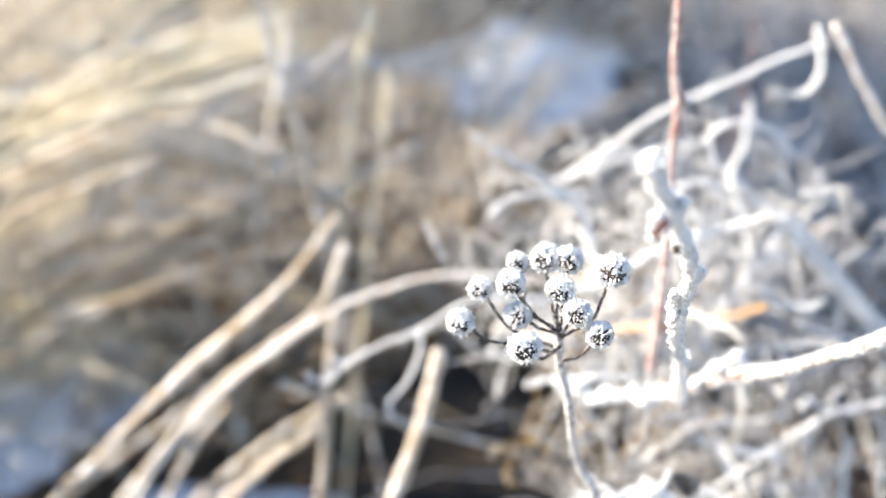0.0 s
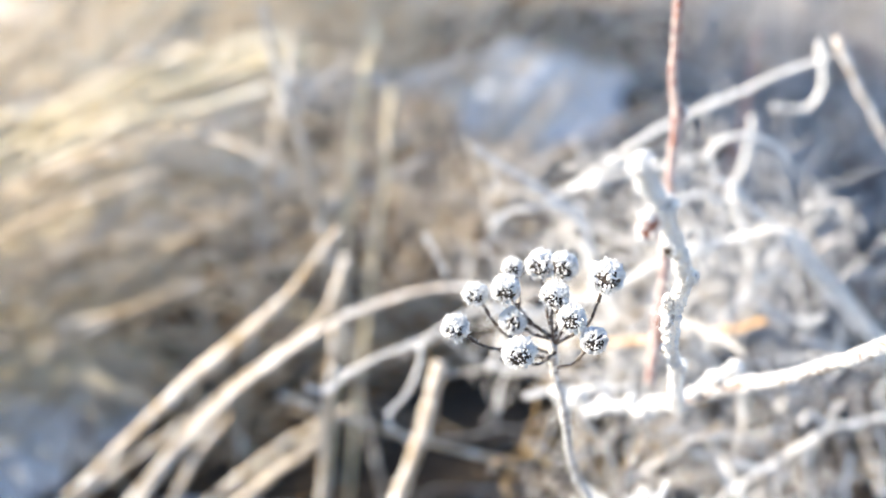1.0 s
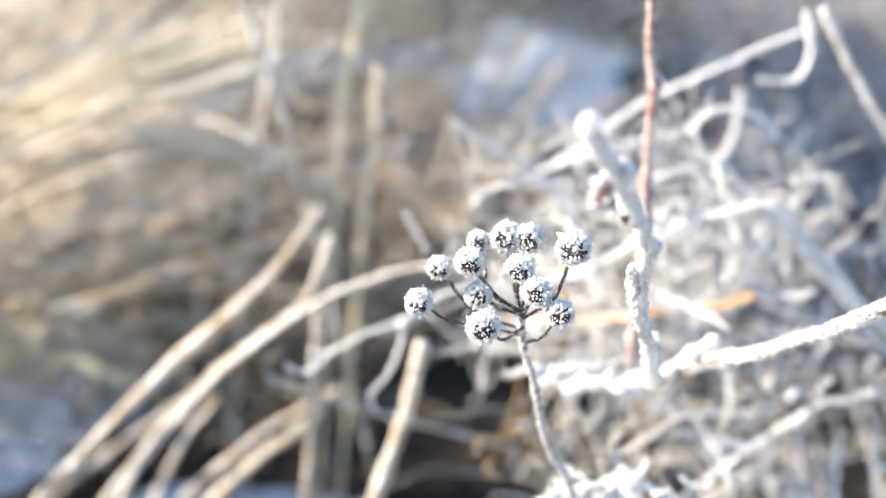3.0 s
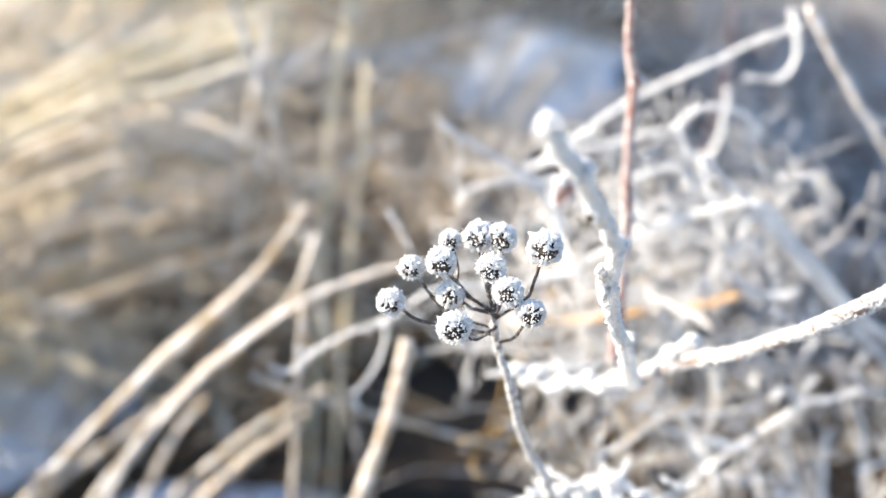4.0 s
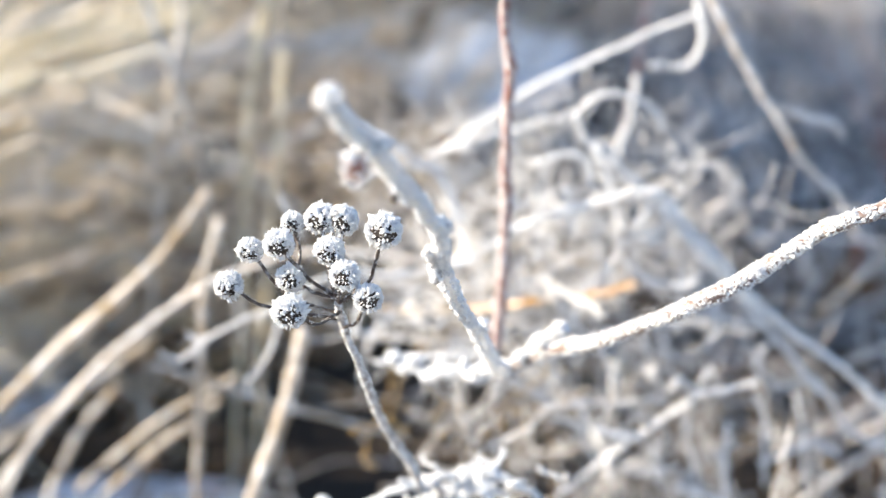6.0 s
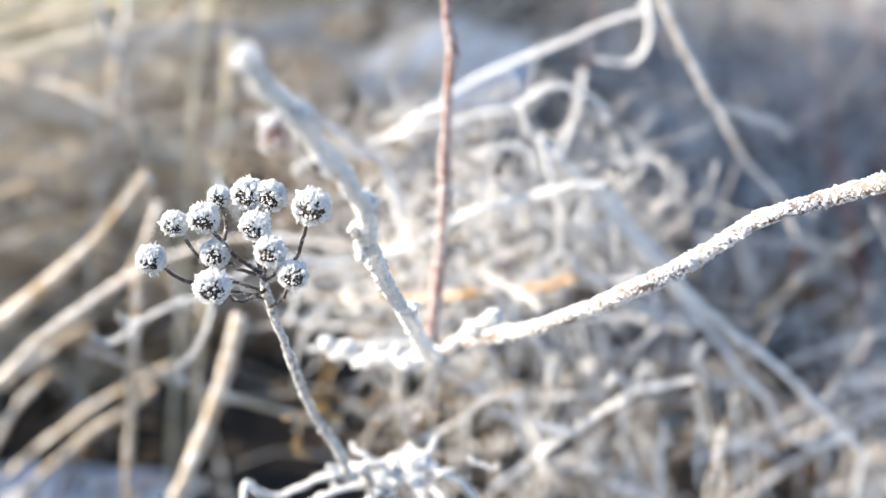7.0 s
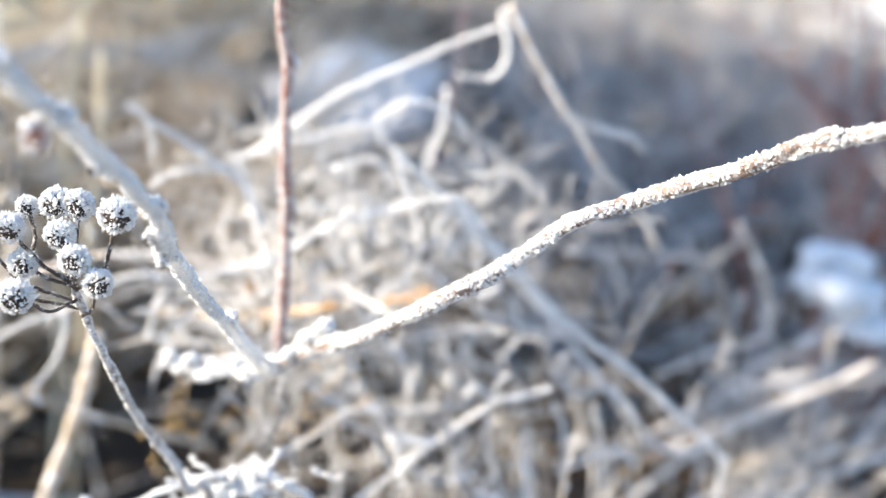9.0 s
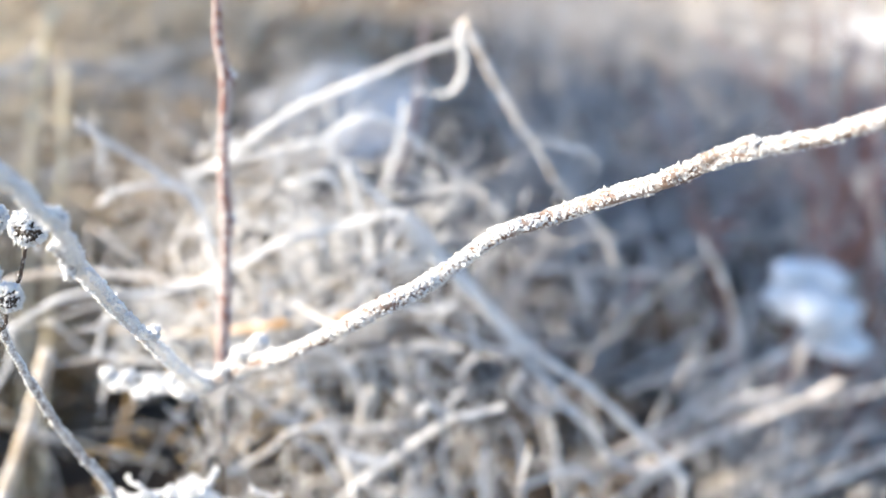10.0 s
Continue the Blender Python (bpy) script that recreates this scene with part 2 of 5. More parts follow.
def strand(name, label, mat, r0, r1, points, frosty=1.0, root=False, root_end=False, nodes=0, swell=0.0, flat=1.0, category="", foot=False):
    """A stalk, stem or leaf along a curve, with a child of frost grains. Its lower end runs down to the ground."""
    pts = [Vector(p) for p in points]
    if foot:
        low_first = pts[0].z < pts[-1].z
        end, prev = (pts[0], pts[1]) if low_first else (pts[-1], pts[-2])
        go = (end - prev).normalized()
        run = end.z / max(0.35, -go.z)
        base = Vector((end.x + run * go.x * 0.8, end.y + 0.4 * run * abs(go.y) + 0.01, -0.006))
        pts = [base, *pts] if low_first else [*pts, base]
    count = 8 * len(pts)
    path = wiggle(spline(pts, count), 0.0011)
    radii = np.linspace(r0, r1, count) * (1 + 0.06 * np.sin(np.linspace(0, 40, count)))
    if swell:
        radii = radii * (1 + (swell - 1) * np.exp(-((np.linspace(0, 1, count) - 0.45) / 0.12) ** 2))
    for j in range(nodes):
        radii = radii * (1 + 0.25 * np.exp(-((np.linspace(0, 1, count) - (j + 0.6) / (nodes + 0.4)) / 0.012) ** 2))
    v, q, caps = sweep(path[None], radii[None], 8, flat, 0.03)
    base = path[0] if path[0][2] < path[-1][2] else path[-1]
    ob = solid(name, v, (q, caps), mat, base)
    tagged(ob, label, category or name.split("_")[-1], "stems of the thicket" if name == "frosted_stem" else "")
    if frosty > 0:
        r = float(radii.mean())
        fv, ff = tube_frost(path, radii * (flat + 1) / 2, 6.0 * frosty, 0.00045 + 0.12 * r)
        tagged(solid("frost", fv, (ff,), M_FROST, base, ob, "white rime crystals", False), kind="stuff")
    return ob


# ---- ground ----
def ground_height(x, y):
    return 0.02 * noise.noise((x * 2.2, y * 2.2, 0.3)) + 0.008 * noise.noise((x * 9, y * 9, 1.7)) - 0.012


def build_ground():
    s = np.linspace(-1, 1, 150)
    axis = np.sign(s) * (np.exp(np.abs(s) * 6.2) - 1) / (math.exp(6.2) - 1) * 300
    verts = []
    for b in axis:
        for a in axis:
            x, y = a + 0.1, b + 0.8
            near = max(0.0, 1 - math.hypot(a, b) / 30)
            verts.append((x, y, ground_height(x, y) * near))
    n = len(axis)
    i = np.arange(n * n).reshape(n, n)
    q = np.stack([i[:-1, :-1], i[:-1, 1:], i[1:, 1:], i[1:, :-1]], -1).reshape(-1, 4)
    ob = solid("ground", np.array(verts), (q,), M_MEADOW)
    tagged(ob, "uneven winter meadow of dead grass and snow patches", "ground", kind="structure")


def snow_patch(cx, cy, rx, ry, h, seed):
    n, k = 48, 14
    verts = [(cx, cy, h)]
    for j in range(1, k + 1):
        u = j / k
        for i in range(n):
            t = 2 * math.pi * i / n
            edge = 1 + 0.35 * noise.noise((math.cos(t) * 1.3, math.sin(t) * 1.3, seed))
            x, y = cx + rx * edge * u * math.cos(t), cy + ry * edge * u * math.sin(t)
            z = h * (1 - u ** 2.2) + 0.25 * h * noise.noise((x * 14, y * 14, seed)) * (1 - u) - 0.03 * (u > 0.99)
            verts.append((x, y, z))
    tri = np.array([(0, 1 + i, 1 + (i + 1) % n) for i in range(n)])
    q = np.array([(1 + (j - 1) * n + i, 1 + j * n + i, 1 + j * n + (i + 1) % n, 1 + (j - 1) * n + (i + 1) % n) for j in range(1, k) for i in range(n)])
    ob = solid("snow_patch", np.array(verts), (tri, q), M_SNOW, (cx, cy, 0))
    tagged(ob, "low drift of bluish white snow on the litter", "snow", "snow patches", "structure")


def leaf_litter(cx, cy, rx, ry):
    """A thin uneven layer of dead leaves, coloured dark for the shade under the thicket."""
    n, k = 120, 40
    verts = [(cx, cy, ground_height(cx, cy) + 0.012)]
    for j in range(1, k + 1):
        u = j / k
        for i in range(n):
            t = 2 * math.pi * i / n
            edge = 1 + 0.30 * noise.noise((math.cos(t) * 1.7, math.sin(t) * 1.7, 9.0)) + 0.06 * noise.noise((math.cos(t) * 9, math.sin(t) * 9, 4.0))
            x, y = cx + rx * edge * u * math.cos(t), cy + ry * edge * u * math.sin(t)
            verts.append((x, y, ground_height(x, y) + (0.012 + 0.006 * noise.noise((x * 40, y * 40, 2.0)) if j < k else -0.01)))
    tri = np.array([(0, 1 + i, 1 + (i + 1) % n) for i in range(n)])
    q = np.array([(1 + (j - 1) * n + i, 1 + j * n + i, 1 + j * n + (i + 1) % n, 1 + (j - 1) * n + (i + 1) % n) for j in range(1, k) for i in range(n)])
    ob = solid("leaf_litter", np.array(verts), (tri, q), M_SHADED_LITTER, (cx, cy, 0))
    tagged(ob, "leaf litter coloured dark for the shade under the thicket", "litter", kind="structure")


build_ground()
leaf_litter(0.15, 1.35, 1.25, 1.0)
snow_patch(-0.32, 0.77, 0.13, 0.17, 0.016, 1.0)
snow_patch(-0.13, 0.63, 0.10, 0.05, 0.014, 1.6)
snow_patch(0.11, 1.68, 0.14, 0.34, 0.015, 2.0)
snow_patch(1.30, 2.3, 0.35, 0.3, 0.06, 5.0)


# ---- loose masses of grass and brush ----
def random_paths(n, k, start, heading, length, curl, droop):
    """n random curves: start (n, 3), heading (n, 3), length (n,)."""
    d = unit(heading)
    turn = rng.normal(size=(n, 3)) * curl
    out = [start]
    for _ in range(k - 1):
        d = unit(d + turn / k + rng.normal(size=(n, 3)) * curl * 0.35 / math.sqrt(k) + np.array([0, 0, -droop / k]))
        out.append(out[-1] + d * (length / (k - 1))[:, None])
    return np.stack(out, 1)


def mass(name, label, mat, paths, r0, r1, sides=4, flat=1.0, frost=0, grain=0.001, category="grass", spread=0.3):
    n, k, _ = paths.shape
    paths[:, :, 2] = np.maximum(paths[:, :, 2], -0.004)
    radii = np.linspace(1, r1 / r0, k)[None] * r0 * np.minimum(rng.lognormal(0, spread, n), 1.5)[:, None]
    v, q, caps = sweep(paths, radii, sides, flat, 0.05)
    base = (0, 0, 0)
    if n <= 300:
        base = (*paths[:, 0, :2].mean(0), -0.004)
        ob = tagged(new(name), label, category)
        ob.location = base
        for tube in v.reshape(n, -1, 3):
            solid("stalk" if category == "grass" else "stem", tube, (q[:(k - 1) * sides], caps[[0, n]]), mat, base, ob)
    else:
        ob = tagged(solid(name, v, (q, caps), mat), label, category, kind="stuff")
    if frost:
        m = n * frost
        i = rng.integers(0, n, m)
        s = rng.uniform(0, k - 1.001, m)
        j = s.astype(int)
        u = (s - j)[:, None]
        c = paths[i, j] * (1 - u) + paths[i, j + 1] * u
        o = unit(rng.normal(size=(m, 3)) + np.array([0, 0, 0.5]))
        fv, ff = crystals(c + o * radii[i, j][:, None], o, grain)
        tagged(solid("frost", fv, (ff,), M_FROST, base, ob, "white rime crystals", False), kind="stuff")
    return ob


def scatter(n, lo, hi):
    return rng.uniform(np.array(lo), np.array(hi), size=(n, 3))


def ball(n, c, r):
    p = unit(rng.normal(size=(n, 3))) * rng.uniform(0, 1, n)[:, None] ** (1 / 2.2)
    return np.array(c) + p * np.array(r)


def rise(p):
    """The grass is low towards the sun and taller to the right."""
    return np.clip(0.30 + 1.25 * (p[:, 0] + 0.70), 0.22, 1.0)


def hollow(p):
    """Where the brush leaves a dark bare hollow between the tangle and the snow."""
    u = (p[:, 0] - 0.088) / (p[:, 1] - 0.035)
    return (u > 0.295) & (u < 0.42) & (p[:, 1] < 0.99)


def build_masses():
    # frosted herb tangle behind the twig
    n = 260
    p = ball(n, (0.115, 0.475, 0.262), (0.085, 0.045, 0.058))
    mass("herb_tangle", "tangle of fine curled herb stems white with rime", M_TANGLE, random_paths(n, 16, p, rng.normal(size=(n, 3)) + [0.3, 0, 0.2], rng.uniform(0.02, 0.06, n), 3.0, 0.7), 0.00033, 0.00022, 5, 1, 16, 0.00042, "herb", 0.3)
    n = 46
    p = ball(n, (0.105, 0.460, 0.240), (0.070, 0.040, 0.050))
    mass("herb_tangle", "tangle of curled herb stems white with rime", M_TANGLE, random_paths(n, 16, p, rng.normal(size=(n, 3)) + [0.3, 0, 0.2], rng.uniform(0.03, 0.08, n), 2.6, 0.7), 0.00050, 0.00034, 6, 1, 22, 0.00052, "herb", 0.35)
    n = 70
    p = ball(n, (0.085, 0.425, 0.243), (0.050, 0.020, 0.022))
    h = np.stack([rng.normal(0.2, 1.0, n), rng.normal(0, 0.25, n), rng.normal(0.1, 0.5, n)], 1)
    mass("herb_tangle", "ivory crossing herb stems bright with rime", M_TANGLE, random_paths(n, 12, p, h, rng.uniform(0.03, 0.07, n), 1.3, 0.4), 0.00058, 0.0004, 6, 1, 20, 0.00058, "herb", 0.4)
    n = 150
    p = ball(n, (0.150, 0.462, 0.165), (0.105, 0.045, 0.080))
    mass("herb_tangle", "lower tangle of brown herb stems grey with rime", M_HERB, random_paths(n, 14, p, rng.normal(size=(n, 3)) + [0.1, 0, 0.5], rng.uniform(0.03, 0.09, n), 1.6, 0.4), 0.00050, 0.0003, 5, 1, 12, 0.0006, "herb", 0.5)
    # stems that carry the tangle
    n = 44
    p = scatter(n, (0.06, 0.43, -0.004), (0.26, 0.54, -0.003))
    mass("herb_tangle", "upright stems carrying the rimed tangle", M_HERB, random_paths(n, 12, p, np.array([0, 0, 1.0]) + 0.25 * rng.normal(size=(n, 3)), rng.uniform(0.12, 0.27, n), 1.5, 0.2), 0.0009, 0.0005, 5, 1, 10, 0.0007, "herb")
    # brown dead herbs under and behind the tangle
    n = 130
    p = scatter(n, (0.10, 0.56, -0.004), (0.34, 0.80, -0.003))
    p = p[~hollow(p)]
    n = len(p)
    mass("dead_herbs", "thin brown dead herbs with little frost", M_UNDER, random_paths(n, 12, p, np.array([0.1, 0, 1.0]) + 0.45 * rng.normal(size=(n, 3)), rng.uniform(0.08, 0.20, n), 1.2, 0.6), 0.0011, 0.0006, 5, 0.8, 4, 0.0009, "herb", 0.4)
    # brown under-layer of the grass
    n = 280
    p = scatter(n, (-0.75, 0.80, -0.004), (0.02, 1.60, -0.003))
    h = np.stack([rng.normal(0.5, 0.9, n), rng.normal(0, 0.3, n), rng.uniform(0.2, 0.8, n)], 1)
    mass("dry_grass", "brown bent under-layer of old grass", M_UNDER, random_paths(n, 12, p, h, rise(p) * rng.uniform(0.20, 0.36, n), 0.9, 0.9), 0.0020, 0.0009, 5, 0.7, 0)
    # stubble close to the ground, its brown darkened for the shade in the gaps
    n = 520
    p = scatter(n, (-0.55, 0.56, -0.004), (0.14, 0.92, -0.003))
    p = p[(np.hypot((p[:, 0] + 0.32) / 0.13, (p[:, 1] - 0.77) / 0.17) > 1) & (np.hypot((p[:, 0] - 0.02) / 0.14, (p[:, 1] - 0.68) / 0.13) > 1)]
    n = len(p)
    mass("stubble", "brown stubble coloured dark for the shade of the grass", M_SHADED_STUBBLE, random_paths(n, 8, p, np.array([0.3, 0, 1.0]) + 0.35 * rng.normal(size=(n, 3)), rng.uniform(0.05, 0.15, n), 0.6, 0.3), 0.0015, 0.0008, 4, 0.8)
    n = 260
    p = scatter(n, (-1.05, 1.4, -0.004), (-0.35, 2.4, -0.003))
    h = np.stack([rng.normal(0.5, 0.6, n), rng.normal(0, 0.35, n), rng.uniform(0.45, 1.2, n)], 1)
    mass("dry_grass", "thick dry golden grass bent over and lightly frosted", M_SUNGRASS, random_paths(n, 14, p, h, rise(p) * rng.uniform(0.3, 0.6, n), 0.9, 1.3), 0.0036, 0.0012, 5, 0.5, 5, 0.0022)
    # grass added left of the view so that it shades the near snow
    n = 185
    p = np.vstack([scatter(70, (-0.64, 0.46, -0.004), (-0.42, 0.60, -0.003)), scatter(115, (-0.62, 0.58, -0.004), (-0.44, 0.82, -0.003))])
    mass("dry_grass", "unseen upright brown grass added to shade the near snow", M_THATCH, random_paths(n, 12, p, np.array([0.1, 0, 1.0]) + 0.22 * rng.normal(size=(n, 3)), rng.uniform(0.28, 0.42, n), 0.5, 0.3), 0.0030, 0.0014, 5, 0.8, 4, 0.0015)
    # grey brush to the right
    n = 2600
    p = scatter(n, (0.24, 0.60, -0.004), (1.7, 2.6, -0.003))
    keep = ~((p[:, 0] < 0.29) & (p[:, 1] > 1.25) | hollow(p) | ((p[:, 1] < 0.72) & (p[:, 0] < 0.6)))
    p = p[keep]
    n = len(p)
    mass("grey_brush", "dense grey-mauve brush dusted with rime", M_BRUSH, random_paths(n, 14, p, np.array([0, 0, 0.8]) + 0.5 * rng.normal(size=(n, 3)), rng.uniform(0.16, 0.36, n), 1.8, 0.8), 0.0015, 0.0007, 4, 1, 5, 0.0011, "brush", 0.45)
    n = 130
    p = scatter(n, (0.22, 0.60, -0.004), (0.75, 0.90, -0.003))
    h = np.stack([rng.normal(0.8, 0.6, n), rng.normal(0, 0.4, n), rng.uniform(0.1, 0.4, n)], 1)
    keep = ~hollow(p) | (p[:, 1] < 0.74)
    p, h = p[keep], h[keep]
    n = len(p)
    mass("grey_brush", "low fallen straw and brush grey with rime", M_UNDER, random_paths(n, 12, p, h, rng.uniform(0.10, 0.22, n), 0.8, 1.0), 0.0012, 0.0006, 5, 0.8, 4, 0.0010, "brush", 0.45)
    n = 150
    p = scatter(n, (0.26, 0.78, -0.004), (1.1, 1.5, -0.003))
    p = p[~hollow(p)]
    n = len(p)
    mass("grey_brush", "thicker frosted sprays standing in the brush", M_HERB, random_paths(n, 12, p, np.array([0, 0, 0.9]) + 0.45 * rng.normal(size=(n, 3)), rng.uniform(0.18, 0.36, n), 1.6, 0.7), 0.0021, 0.0010, 5, 1, 22, 0.0014, "brush", 0.4)
    n = 46
    p = scatter(n, (-0.02, 1.05, -0.004), (0.34, 1.42, -0.003))
    mass("grey_brush", "pale frosted sprays standing before the snow", M_TANGLE, random_paths(n, 12, p, np.array([0.1, 0, 0.9]) + 0.45 * rng.normal(size=(n, 3)), rng.uniform(0.16, 0.30, n), 1.2, 0.6), 0.0017, 0.0009, 5, 1, 14, 0.0012, "brush", 0.4)
    n = 60
    p = scatter(n, (0.58, 0.95, -0.004), (0.90, 1.35, -0.003))
    mass("red_brush", "thin reddish stems in the grey brush", M_REDBRUSH, random_paths(n, 10, p, np.array([0, 0, 1.0]) + 0.25 * rng.normal(size=(n, 3)), rng.uniform(0.25, 0.40, n), 0.6, 0.3), 0.0020, 0.0012, 5, 1, 6, 0.0015, "brush")
    # grass all round
    n = 2600
    p = scatter(n, (-4.0, -4.0, -0.004), (4.0, 4.0, -0.003))
    p = p[(np.abs(p[:, 0] - 0.1) > 1.2) | (p[:, 1] < -0.4)]
    n = len(p)
    mass("far_grass", "scattered dry grass tufts in the snow", M_THATCH, random_paths(n, 8, p, np.array([0, 0, 1.0]) + 0.5 * rng.normal(size=(n, 3)), rng.uniform(0.15, 0.35, n), 1.0, 1.0), 0.004, 0.001, 4, 0.5)
    n = 300
    p = scatter(n, (-0.46, 1.42, -0.004), (-0.06, 2.4, -0.003))
    mass("dry_grass", "tall standing pale grass beside the snow patch", M_SUNGRASS, random_paths(n, 12, p, np.array([0.15, 0, 1.0]) + 0.25 * rng.normal(size=(n, 3)), rng.uniform(0.35, 0.7, n), 0.5, 0.35), 0.0030, 0.0016, 5, 0.8, 6, 0.0018)
    # far grass beyond
    n = 1800
    p = scatter(n, (-3.0, 2.3, -0.004), (4.0, 6.0, -0.003))
    mass("far_grass", "distant dry grass in the snow", M_SUNGRASS, random_paths(n, 8, p, np.array([0, 0, 1.0]) + 0.5 * rng.normal(size=(n, 3)), rng.uniform(0.2, 0.45, n), 1.0, 1.0), 0.004, 0.001, 4, 0.5)


def grass_tuft(x, y, n, lean, mat, tall, words, r=0.0019, droop=0.9, loose=0.22):
    """One tuft: stalks that spring from one root and bend over together, each with a share of rime."""
    base = np.array([x, y, ground_height(x, y) - 0.004])
    start = base + np.stack([rng.normal(0, 0.022, n), rng.normal(0, 0.022, n), np.zeros(n)], 1)
    h = np.array([lean[0], lean[1], 1.0]) + loose * rng.normal(size=(n, 3))
    paths = random_paths(n, 16, start, h, tall * rng.uniform(0.7, 1.25, n), 0.45, droop)
    paths[:, :, 2] = np.maximum(paths[:, :, 2], base[2])
    radii = np.linspace(1, 0.4, 16)[None] * r * rng.lognormal(0, 0.3, n)[:, None]
    v, q, caps = sweep(paths, radii, 6, 0.75, 0.04)
    ob = tagged(solid("grass_tuft", v, (q, caps), mat, base), words, "grass", "grass tufts")
    m = n * 6
    i, s = rng.integers(0, n, m), rng.uniform(0, 14.9, m)
    j = s.astype(int)
    u = (s - j)[:, None]
    o = unit(rng.normal(size=(m, 3)) + np.array([-0.2, 0, 0.7]))
    fv, ff = crystals(paths[i, j] * (1 - u) + paths[i, j + 1] * u + o * radii[i, j][:, None], o, 0.0011)
    tagged(solid("frost", fv, (ff,), M_FROST, base, ob, "white rime crystals", False), kind="stuff")


def straw_bundle(words, mat, n, points, spread, r):
    """Straws that lie close together along one bent line."""
    line = spline(points, 26)
    off = rng.normal(size=(n, 1, 3)) * spread * np.linspace(1.3, 0.8, 26)[None, :, None]
    paths = line[None] + off + np.cumsum(rng.normal(size=(n, 26, 3)), axis=1) * spread * 0.05
    paths[:, :, 2] = np.maximum(paths[:, :, 2], -0.004)
    radii = np.linspace(1, 0.55, 26)[None] * r * rng.lognormal(0, 0.25, n)[:, None]
    ob = tagged(new("straw_bundle"), words, "straw", "straw bundles")
    ob.location = points[0]
    for p, w in zip(paths, radii):
        v, q, caps = sweep(p[None], w[None], 7, 0.75, 0.03)
        solid("straw", v, (q, caps), mat, points[0], ob)
    m = n * 20
    i, s = rng.integers(0, n, m), rng.uniform(0, 24.9, m)
    j = s.astype(int)
    u = (s - j)[:, None]
    o = unit(rng.normal(size=(m, 3)) + np.array([-0.2, 0, 0.7]))
    fv, ff = crystals(paths[i, j] * (1 - u) + paths[i, j + 1] * u + o * radii[i, j][:, None], o, 0.0008)
    tagged(solid("frost", fv, (ff,), M_FROST, points[0], ob, "white rime crystals", False), kind="stuff")


def build_tufts():
    """Bent-over tufts, coloured paler where sun falls on them, with brown hollows between."""
    looks = {"gold": (M_SUNSTRAW, "tuft of golden grass coloured pale for the sun, bent over"),
             "white": (M_SUNGRASS, "tuft of straw-coloured grass paled for sunlight and whitened by frost"),
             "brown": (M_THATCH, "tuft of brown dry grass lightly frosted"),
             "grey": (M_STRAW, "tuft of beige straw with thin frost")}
    rows = [
        # x, y, stalks, lean x, lean y, length, look
        (-0.52, 0.70, 14, 1.3, 0.0, 0.46, "gold"), (-0.50, 0.80, 18, 1.5, 0.0, 0.44, "gold"), (-0.56, 0.88, 20, 1.1, 0.0, 0.46, "white"),
        (-0.46, 0.92, 18, 0.9, 0.0, 0.40, "gold"), (-0.62, 1.00, 24, 1.2, 0.0, 0.42, "white"), (-0.50, 1.10, 24, 1.0, -0.2, 0.42, "white"),
        (-0.40, 0.78, 10, 1.0, 0.1, 0.36, "gold"), (-0.36, 0.88, 12, 1.3, 0.0, 0.36, "white"), (-0.30, 0.98, 14, -0.3, 0.0, 0.36, "white"),
        (-0.40, 1.18, 20, 0.8, 0.0, 0.42, "white"), (-0.24, 0.84, 9, -0.9, 0.0, 0.32, "grey"), (-0.16, 0.92, 10, -1.0, 0.0, 0.34, "white"),
        (-0.08, 0.84, 8, 0.8, 0.1, 0.30, "grey"), (-0.04, 1.00, 12, 0.8, 0.0, 0.34, "grey"), (-0.20, 1.12, 14, 0.8, 0.0, 0.40, "grey"),
        (-0.32, 1.32, 18, 0.5, 0.0, 0.46, "white"), (-0.52, 1.36, 22, 0.7, 0.0, 0.48, "white"), (-0.12, 1.28, 12, 0.5, 0.0, 0.42, "grey"),
        (-0.28, 0.76, 8, 1.1, 0.1, 0.26, "brown"), (-0.20, 0.80, 8, 1.4, 0.0, 0.26, "brown"), (-0.68, 1.24, 26, 0.6, 0.0, 0.44, "white"),
        (0.03, 0.88, 9, -0.9, 0.0, 0.30, "white"), (0.06, 0.98, 9, -0.6, 0.0, 0.28, "grey"), (-0.17, 0.72, 6, 0.9, 0.0, 0.24, "brown"),
        (-0.70, 1.50, 26, 0.7, 0.0, 0.50, "white"), (-0.44, 1.55, 22, 0.5, 0.0, 0.50, "white"), (-0.26, 1.60, 16, 0.2, 0.0, 0.46, "grey"),
        (0.00, 1.22, 14, 0.3, 0.0, 0.36, "white"), (-0.06, 1.42, 16, 0.2, 0.0, 0.40, "white"),
        (-0.22, 0.76, 5, -0.15, 0.45, 0.34, "white"), (-0.34, 0.82, 6, 0.2, 0.0, 0.40, "white"), (-0.14, 0.76, 5, -0.5, 0.0, 0.34, "grey"),
        (-0.44, 0.90, 7, -0.2, 0.0, 0.42, "white"), (-0.10, 0.90, 6, 0.1, 0.0, 0.36, "white"),
    ]
    straw_bundle("glossy golden straw bundle coloured pale for full sun", M_SUNSTRAW, 15, [(-0.5, 0.68, -0.004), (-0.254, 0.660, 0.222), (-0.195, 0.660, 0.251), (-0.145, 0.660, 0.276), (-0.097, 0.660, 0.294), (-0.062, 0.660, 0.302)], 0.007, 0.0021)
